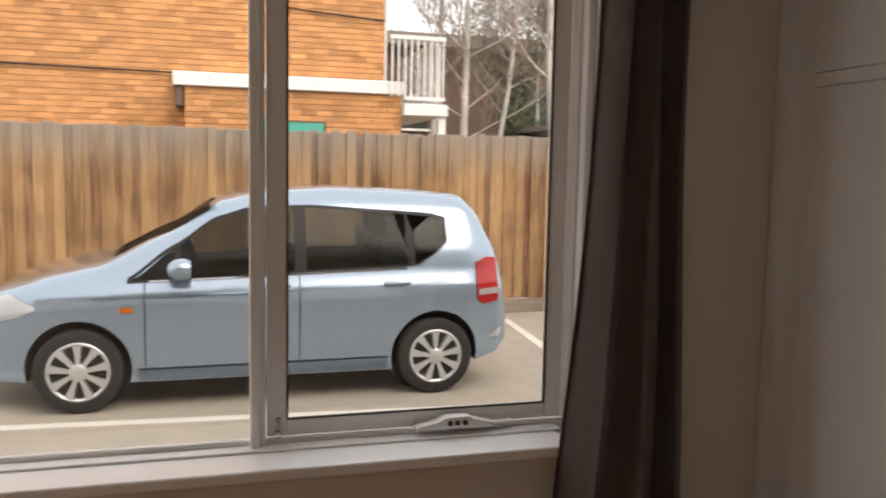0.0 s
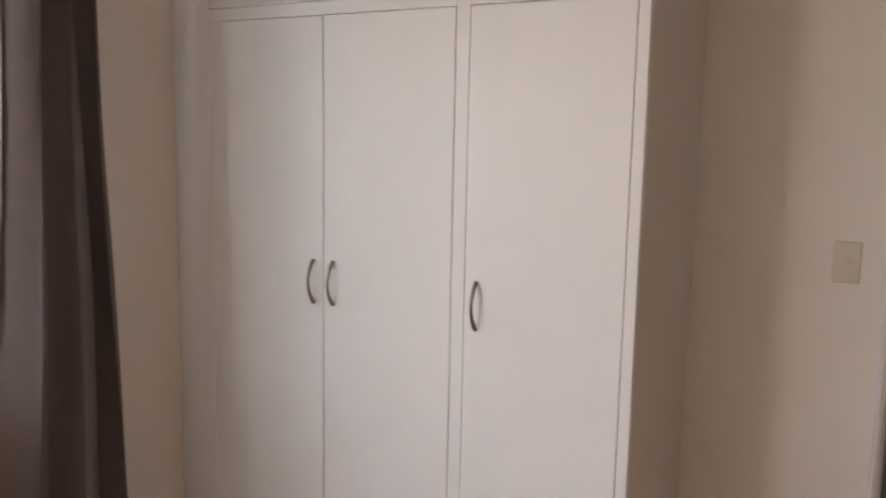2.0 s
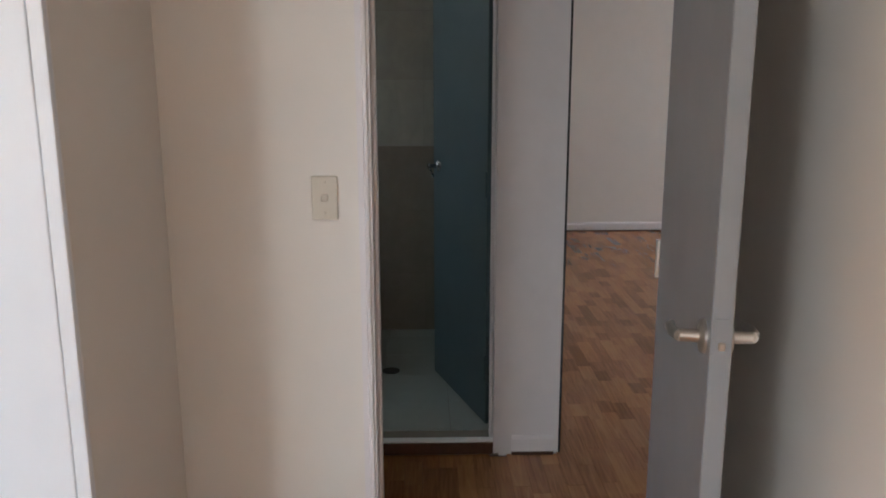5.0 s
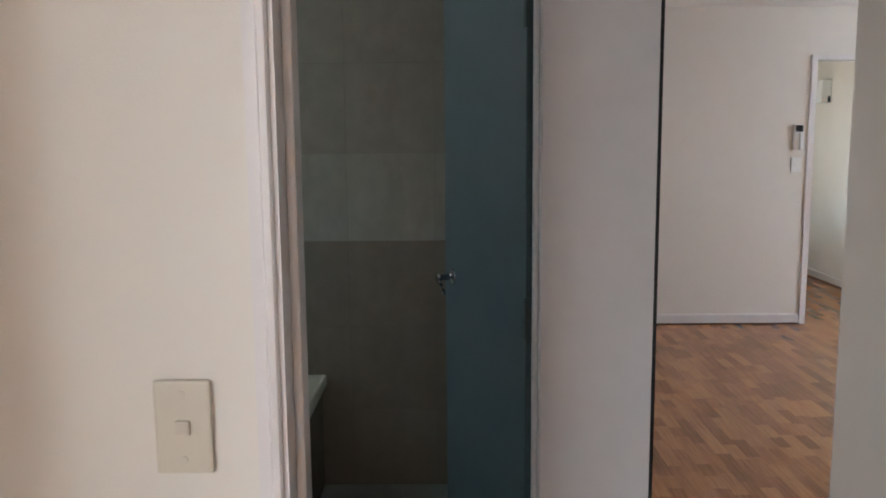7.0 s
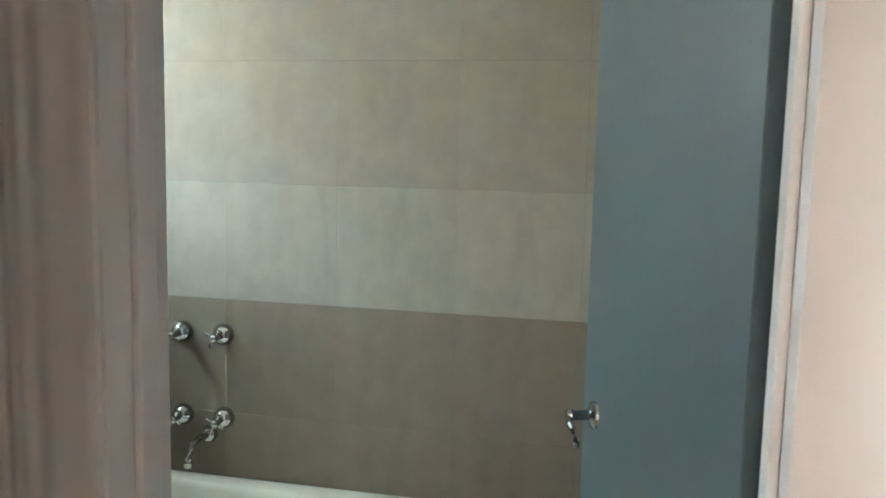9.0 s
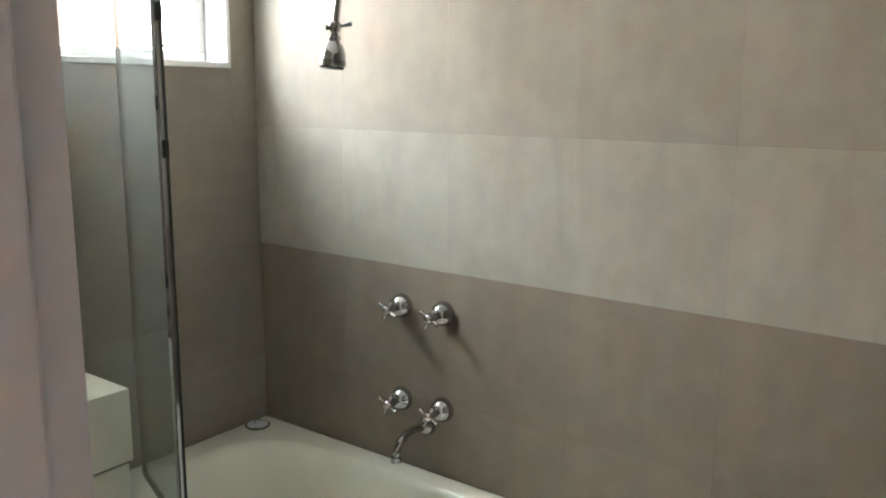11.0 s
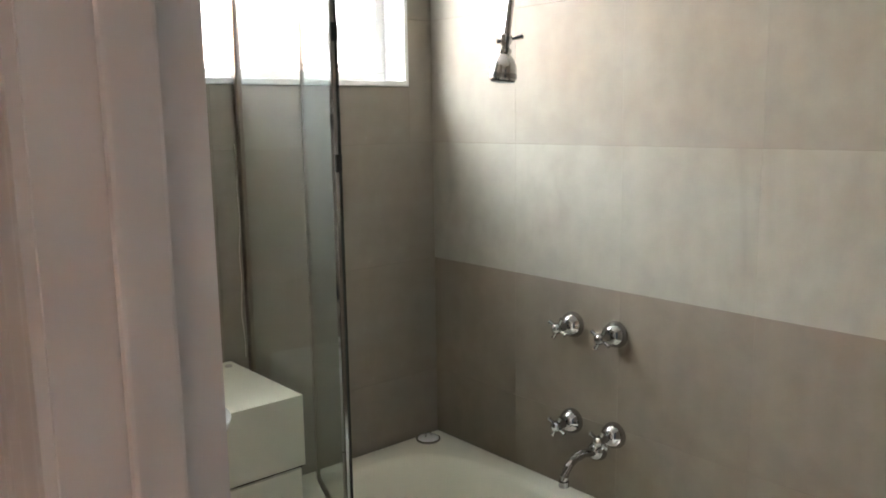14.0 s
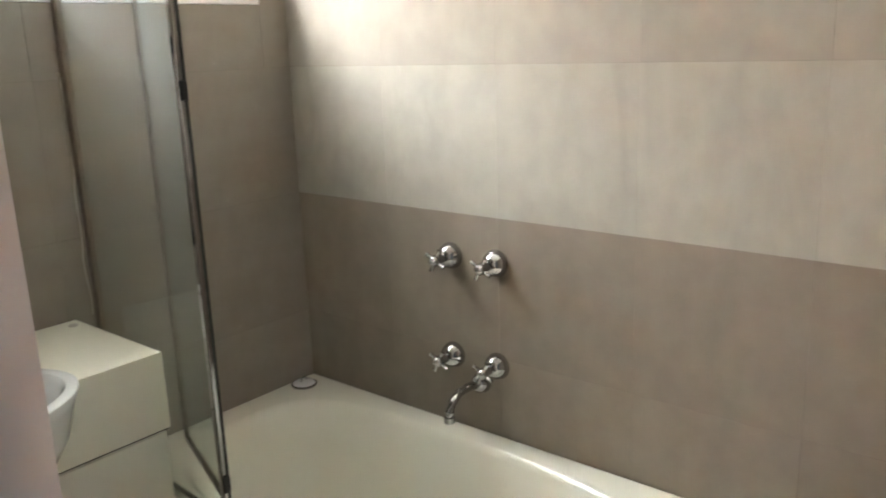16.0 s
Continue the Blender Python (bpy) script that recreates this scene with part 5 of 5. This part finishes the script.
        strip("middle_pillar", 0.945, 1.035, [(0.945, 0.93), (1.035, 0.93)], [(0.945, 1.365), (1.035, 1.36)], M_CARDARK, 0.005, "black door pillar", n=3, near=near)
        strip("rear_divider", 0.10, 0.215, [(0.10, 0.965), (0.215, 0.95)], [(0.10, 1.0), (0.215, 1.35)], M_CARDARK, 0.005, "black slanted window divider", n=6, near=near)
        strip("front_divider", 1.795, 1.835, [(1.795, 0.885), (1.835, 0.885)], [(1.795, 1.13), (1.835, 1.105)], M_CARDARK, 0.005, "black window divider", n=2, near=near)
        strip("quarter_window", -0.09, 0.155, [(-0.09, 1.125), (0.0, 1.04), (0.155, 0.965)], [(-0.09, 1.29), (0.0, 1.32), (0.155, 1.215)], M_CARDARKGLASS, 0.008, "dark tinted quarter window", near=near)
        strip("rear_window", 0.20, 0.95, [(0.20, 0.965), (0.95, 0.935)], [(0.20, 1.02), (0.30, 1.335), (0.95, 1.372)], M_CARGLASS, 0.008, "dark tinted side window", near=near)
        strip("front_window", 1.03, 1.80, [(1.03, 0.93), (1.80, 0.90)], [(1.03, 1.37), (1.30, 1.36), (1.55, 1.29), (1.80, 1.12)], M_CARGLASS, 0.008, "dark tinted side window", near=near)
        strip("vent_window", 1.83, 2.10, [(1.83, 0.897), (2.10, 0.882)], [(1.83, 1.10), (2.10, 0.897)], M_CARGLASS, 0.008, "small front quarter window", near=near)
        strip("belt_moulding", 0.22, 2.0, [(0.22, 0.932), (2.0, 0.872)], [(0.22, 0.944), (2.0, 0.884)], M_CHROME, 0.008, "thin bright window moulding", rows=1, near=near)
        strip("sill_skirt", 0.36, 2.08, [(0.36, 0.205), (2.08, 0.205)], [(0.36, 0.285), (2.08, 0.275)], M_CAR, 0.012, rows=2, near=near)
        strip("sill_gap", 0.36, 2.08, [(0.36, 0.287), (2.08, 0.277)], [(0.36, 0.296), (2.08, 0.286)], M_CARDARK, 0.003, "dark gap under the doors", rows=1, near=near)
        strip("crease", -0.15, 2.35, [(-0.15, 0.835), (2.35, 0.765)], [(-0.15, 0.846), (2.35, 0.776)], M_CAR, 0.006, rows=1, near=near)
        for s, z0, z1 in ((1.0, 0.30, 0.93), (2.03, 0.30, 0.87)):
            strip("door_gap", s - 0.004, s + 0.004, [(s - 0.004, z0), (s + 0.004, z0)], [(s - 0.004, z1), (s + 0.004, z1)], M_CARDARK, 0.002, "dark door gap", n=1, rows=14, near=near)
        strip("tail_light", -0.50, -0.32, [(-0.50, 0.68), (-0.38, 0.66), (-0.32, 0.70)], [(-0.50, 1.0), (-0.42, 1.01), (-0.32, 0.97)], M_RED, 0.012, "red tail light with a clear band", near=near)
        strip("tail_light_band", -0.495, -0.335, [(-0.495, 0.735), (-0.335, 0.73)], [(-0.495, 0.785), (-0.335, 0.775)], M_CLEARLENS, 0.017, "clear reversing lens", rows=2, near=near)
        strip("headlight", 2.70, 3.10, [(2.70, 0.70), (2.85, 0.64), (3.10, 0.58)], [(2.70, 0.725), (2.88, 0.80), (3.10, 0.71)], M_CLEARLENS, 0.010, "clear headlight", near=near)
        strip("side_repeater", 2.105, 2.185, [(2.105, 0.675), (2.185, 0.675)], [(2.105, 0.71), (2.185, 0.71)], M_ORANGE, 0.010, "orange side repeater", rows=2, near=near)
        strip("bumper_lamp", -0.545, -0.42, [(-0.545, 0.40), (-0.42, 0.395)], [(-0.545, 0.47), (-0.42, 0.405)], M_CLEARLENS, 0.008, "pale bumper reflector", rows=2, near=near)
        sg = 1 if near else -1
        for hs in (0.30, 1.16):
            yv = side(hs, 0.835) + 0.022
            h = part("door_handle", tube(bmesh.new(), [P(hs - 0.085, sg * (yv - 0.02), 0.838), P(hs - 0.07, sg * yv, 0.84), P(hs + 0.07, sg * yv, 0.834), P(hs + 0.085, sg * (yv - 0.02), 0.834)], 0.018, 10), M_CAR, t, smooth=True)
        mx = side(1.82, 0.93)
        mr = part("mirror", lathe(bmesh.new(), [(-0.075, 0.02), (-0.07, 0.06), (-0.03, 0.078), (0.03, 0.072), (0.07, 0.045), (0.085, 0.015)], P(1.80, sg * (mx + 0.11), 0.965), (-1, 0, 0), 20), M_CAR, t, "body-coloured wing mirror", smooth=True)
        part("mirror_stalk", tube(bmesh.new(), [P(1.83, sg * (mx - 0.02), 0.90), P(1.83, sg * (mx + 0.08), 0.93)], 0.028, 8), M_CAR, mr, smooth=True)
    # windscreen, rear window, inner parts
    b3 = bmesh.new()
    g = []
    for i in range(9):
        s = 1.57 + (2.28 - 1.57) * i / 8
        z = ip(s, top) + 0.005
        g.append([b3.verts.new(P(s, y * 0.575, z - 0.03 * abs(y) ** 3)) for y in (-1, -0.5, 0, 0.5, 1)])
    for a, c in zip(g, g[1:]):
        for j in range(4):
            b3.faces.new((a[j], a[j + 1], c[j + 1], c[j]))
    bmesh.ops.solidify(b3, geom=b3.faces[:], thickness=0.004)
    part("windscreen", b3, M_CARGLASS, t, "sloping windscreen", smooth=True)
    for s, y in ((1.15, 0.36), (1.15, -0.36), (0.28, 0.36), (0.28, -0.36)):
        part("seat_back", B(*P(s - 0.09, y + 0.22, 0.90), *P(s + 0.05, y - 0.22, 1.12), bevel=0.04, seg=3), M_SEAT, t, "dark cloth seat back", smooth=True)
        part("headrest", B(*P(s - 0.08, y + 0.11, 1.13), *P(s + 0.0, y - 0.11, 1.27), bevel=0.035, seg=3), M_SEAT, t, "dark cloth headrest", smooth=True)
    part("steering_wheel", tube(bmesh.new(), [P(1.72 + 0.06 * math.sin(a), -0.36 + 0.18 * math.cos(a), 0.93 + 0.17 * math.sin(a)) for a in [2 * math.pi * k / 24 for k in range(25)]], 0.014, 8, cap=False), M_CARDARK, t, smooth=True)

    # Added dark panel that blocks the bright view through the quarter window.
    part("cargo_trim", B(*P(0.20, -0.46, 0.90), *P(-0.14, -0.50, 1.33)), M_SEAT, t, "dark panel added to block the view through the load space")
    for s in (0.0, 2.449):
        for sg in (1, -1):
            part("wheel_well", lathe(bmesh.new(), [(0, 0.334), (0.012, 0.334)], P(s, sg * 0.60, 0.29), (0, 1, 0), 32), M_CARDARK, t, "dark inner wheel well")

    def wheel(s, y, sg):
        ox, oy, oz = P(s, y, 0.283)
        ax = (0, -sg, 0)
        w = part("wheel", lathe(bmesh.new(), [(-0.17, 0.19), (-0.17, 0.25), (-0.15, 0.278), (-0.03, 0.283), (-0.008, 0.272), (0.0, 0.245), (0.0, 0.205), (-0.02, 0.19)], (ox, oy, oz), ax, 48), M_TYRE, t, "black tyre", smooth=True)
        part("dark_disc", lathe(bmesh.new(), [(-0.06, 0.185), (-0.03, 0.185)], (ox, oy, oz), ax, 32), M_CARDARK, w)
        part("rim_ring", lathe(bmesh.new(), [(-0.04, 0.203), (-0.006, 0.203), (0.002, 0.192), (-0.006, 0.178), (-0.04, 0.178)], (ox, oy, oz), ax, 40), M_RIM, w, smooth=True)
        part("hub", lathe(bmesh.new(), [(-0.03, 0.06), (0.004, 0.058), (0.012, 0.045), (0.014, 0.01)], (ox, oy, oz), ax, 24), M_RIM, w, smooth=True)
        for k in range(9):
            a = 2 * math.pi * k / 9 + 0.2
            d = Vector((math.cos(a), 0, math.sin(a)))
            q = Vector((-math.sin(a), 0, math.cos(a)))
            b4 = bmesh.new()
            o = Vector((ox, oy, oz))
            n_ = Vector(ax)
            lo_, hi_ = [], []
            for r, hw in ((0.05, 0.016), (0.12, 0.021), (0.184, 0.033)):
                for e in (-1, 1):
                    lo_.append(b4.verts.new(o + d * r + q * hw * e - n_ * 0.022))
                    hi_.append(b4.verts.new(o + d * r + q * hw * e * 0.8 + n_ * (0.006 - r * 0.02)))
            for k2 in (0, 2):
                b4.faces.new((hi_[k2], hi_[k2 + 1], hi_[k2 + 3], hi_[k2 + 2]))
                b4.faces.new((lo_[k2], hi_[k2], hi_[k2 + 2], lo_[k2 + 2]))
                b4.faces.new((lo_[k2 + 1], lo_[k2 + 3], hi_[k2 + 3], hi_[k2 + 1]))
            part("spoke", b4, M_RIM, w)
    for s in (0.0, 2.449):
        wheel(s, 0.825, 1)
        wheel(s, -0.825, -1)
    return t


car()


# ---- pieces: fence palings, wall tiles, floor tiles, bricks, parquet ----
pal = []
for k in range(4):
    bm = bmesh.new()
    box(bm, -0.050, 0, 0, 0.050, 0.016, 1.0, bevel=0.003)
    pal.append(finish("paling", bm, M_FENCE))
rng = random.Random(4)
xx, i = -8.6, 0
while xx < 8.8:
    w = rng.uniform(0.82, 1.08)
    xx += 0.100 * w * 0.5
    ob = piece("paling", pal[i % 4], (xx, FY + (0.004 if i % 2 else -0.014) + rng.uniform(-0.001, 0.001), GZ + 0.165 + rng.uniform(-0.01, 0.01)), fence, scale=(w, 1, 1.88 + rng.uniform(-0.015, 0.015) + 0.004 * math.sin(xx)))
    ob.location = ob.location - Vector(fence.location)
    ob.rotation_euler = (rng.uniform(-0.004, 0.004), rng.uniform(-0.004, 0.004), 0)
    xx += 0.100 * w * 0.5 - rng.uniform(0.004, 0.018)
    i += 1

# Wall tiles, 0.347 m square, with a pale band.
TS, Z0T = 0.352, 1.082 - 0.352 * 3


def tile_mesh(axis, w, h, material):
    g = 0.0003
    bm = bmesh.new()
    if axis == "x":
        box(bm, 0, g, g, 0.009, w - g, h - g)
    else:
        box(bm, g, 0, g, w - g, 0.009, h - g)
    return finish("tile", bm, material)


cache = {}


def wall_tile(axis, x, y, z, w, h, stone, parent):
    key = (axis, round(w, 4), round(h, 4), stone.name)
    if key not in cache:
        cache[key] = tile_mesh(axis, w, h, stone)
    ob = new("tile", cache[key])
    ob.location = (x, y, z)
    ob.parent = parent


rows = []
z = Z0T
while z < CEIL - 0.01:
    rows.append((max(z, FZ - 0.005), min(z + TS, CEIL - 0.001)))
    z += TS
ystarts = [1.242 - TS * k for k in range(6)]
for k, (za, zb) in enumerate(rows):
    stone = (M_TILE, M_TILE, M_TILE, M_TILE_LIGHT, M_TILE_MID, M_TILE_MID, M_TILE_MID)[min(k, 6)]
    edges = [TY + 0.008] + ystarts + [BS + 0.001]
    edges = [e for e in edges if e >= BS]
    for a, b2 in zip(edges, edges[1:]):
        if a - b2 > 0.01:
            wall_tile("x", TX, b2, za, a - b2, zb - za, stone, wall_be)
    xs = [TX - 0.001 - TS * q for q in range(4)] + [HX1 + 0.004]
    for b2, a in zip(xs, xs[1:]):
        segs = [(a, b2)]
        if zb > 1.595 and za < 2.38:
            segs = []
            if a < 1.354:
                segs.append((a, min(b2, 1.354)))
            if b2 > 2.263:
                segs.append((max(a, 2.263), b2))
            mid = (max(a, 1.354), min(b2, 2.263))
            if mid[1] - mid[0] > 0.01:
                if za < 1.595:
                    wall_tile("y", mid[0], TY, za, mid[1] - mid[0], 1.595 - za, M_TILE_NORTH, wall_bn)
                if zb > 2.39:
                    wall_tile("y", mid[0], TY, 2.381, mid[1] - mid[0], zb - 2.381, M_TILE_NORTH, wall_bn)
        for p, q in segs:
            if q - p > 0.01:
                wall_tile("y", p, TY, za, q - p, zb - za, M_TILE_NORTH, wall_bn)

bfloor = bpy.data.objects["bathroom_floor"]
ft = {}
x = HX1 - 0.02
while x < TX:
    w = min(0.30, TX - x)
    y = BS + 0.001
    while y < TY:
        h = min(0.30, TY - y)
        key = (round(w, 3), round(h, 3))
        if key not in ft:
            ft[key] = finish("tile", B(0.001, 0.001, 0, w - 0.001, h - 0.001, 0.007, bevel=0.001), M_FTILE)
        ob = new("tile", ft[key])
        ob.location, ob.parent = (x, y, FZ - 0.007), bfloor
        y += 0.30
    x += 0.30
structure("bathroom_west_lining", B(HX1 + 0.0005, 0.36, FZ, HX1 + 0.003, TY, CEIL), M_TILE, "taupe tiled lining of the bathroom door wall", "wall")
structure("bathroom_south_lining", B(HX1 + 0.003, BS + 0.0005, FZ, TX, BS + 0.004, CEIL), M_TILE, "taupe tiled lining of the bathroom side wall", "wall")


# Bricks of the flats.
def bricks(parent, x0, x1, y, z0, z1, limit, seed):
    """Courses of stretchers on a wall that faces -y; those over the limit are joined."""
    rngb = random.Random(seed)
    me = [finish("brick", B(0.003, 0, 0.004, 0.237, 0.02, 0.082, bevel=0.003), M_BRICK) for _ in range(1)]
    rest = bmesh.new()
    made, c = 0, 0
    z = z0
    while z + 0.08 < z1:
        x = x0 - (0.12 if c % 2 else 0)
        while x < x1:
            a, b2 = max(x, x0), min(x + 0.24, x1)
            full = b2 - a > 0.23
            dy = rngb.uniform(-0.004, 0.004)
            if full and made < limit and x > -4.6:
                ob = new("brick", me[0])
                ob.location, ob.parent = (Vector((a, y - 0.012 + dy, z)) - Vector(parent.location)), parent
                made += 1
            elif b2 - a > 0.03:
                v = [rest.verts.new(p) for p in ((a + .003, y - .012 + dy, z + .004), (b2 - .003, y - .012 + dy, z + .004), (b2 - .003, y - .012 + dy, z + .082), (a + .003, y - .012 + dy, z + .082),
                                                 (a + .003, y + .005, z + .004), (b2 - .003, y + .005, z + .004), (b2 - .003, y + .005, z + .082), (a + .003, y + .005, z + .082))]
                for f in ((0, 1, 2, 3), (0, 4, 5, 1), (1, 5, 6, 2), (2, 6, 7, 3), (3, 7, 4, 0)):
                    rest.faces.new([v[q] for q in f])
            x += 0.24
        z += 0.086
        c += 1
    ob = part("brickwork", rest, M_BRICK, parent)
    ob["kind"] = "stuff"


bricks(fl, -9.5, 0.62, BYF, 1.5, 5.6, 150, 1)
bricks(fl, -2.42, 0.82, BYF - 0.412, 1.3, 2.70, 150, 2)


# Parquet strips, along x.
def parquet():
    rngp = random.Random(9)
    PW = 0.066
    shared = {}
    rest = bmesh.new()
    y, made = LY, 0
    while y < 2.0:
        x = X_W + rngp.uniform(-0.3, 0)
        while x < 8.7:
            ln = rngp.choice((0.13, 0.18, 0.22, 0.27, 0.32))
            a, b2 = x, x + ln
            x = b2
            keep = False
            if y > Y_S - 0.1 and a < 0.88 and y + PW < Y_N:
                keep = True
                if y > BS - 0.12:
                    b2 = min(b2, 0.906)
                    ln = round(b2 - a, 4)
            if y < BS - 0.05 and a > 0.05 and b2 < 8.7:
                keep = y > -5.45
            if b2 < X_W + 0.05 or (y < -1.5 and a < 1.3):
                keep = False
            if not keep:
                continue
            a = max(a, X_W - 0.05)
            ln = round(b2 - a, 4)
            near = -1.9 < a < 0.62 and -0.9 < y < 0.46
            if near and made < 300:
                if ln not in shared:
                    shared[ln] = finish("parquet_strip", B(0.0002, 0.0002, -0.012, ln - 0.0002, PW - 0.0002, 0.0, bevel=0.0003), M_PARQ)
                ob = new("parquet_strip", shared[ln])
                ob.location, ob.parent = (a, y, rngp.uniform(-0.0004, 0.0)), sub
                made += 1
            else:
                zt = rngp.uniform(-0.0004, 0.0)
                v = [rest.verts.new(p) for p in ((a + .0003, y + .0003, zt), (b2 - .0003, y + .0003, zt), (b2 - .0003, y + PW - .0003, zt), (a + .0003, y + PW - .0003, zt),
                                                 (a + .0002, y + .0002, -.004), (b2 - .0002, y + .0002, -.004), (b2 - .0002, y + PW - .0002, -.004), (a + .0002, y + PW - .0002, -.004))]
                for f in ((0, 1, 2, 3), (0, 4, 5, 1), (1, 5, 6, 2), (2, 6, 7, 3), (3, 7, 4, 0)):
                    rest.faces.new([v[q] for q in f])
        y += PW
    ob = part("parquet", rest, M_PARQ, sub)
    ob["kind"] = "stuff"


parquet()
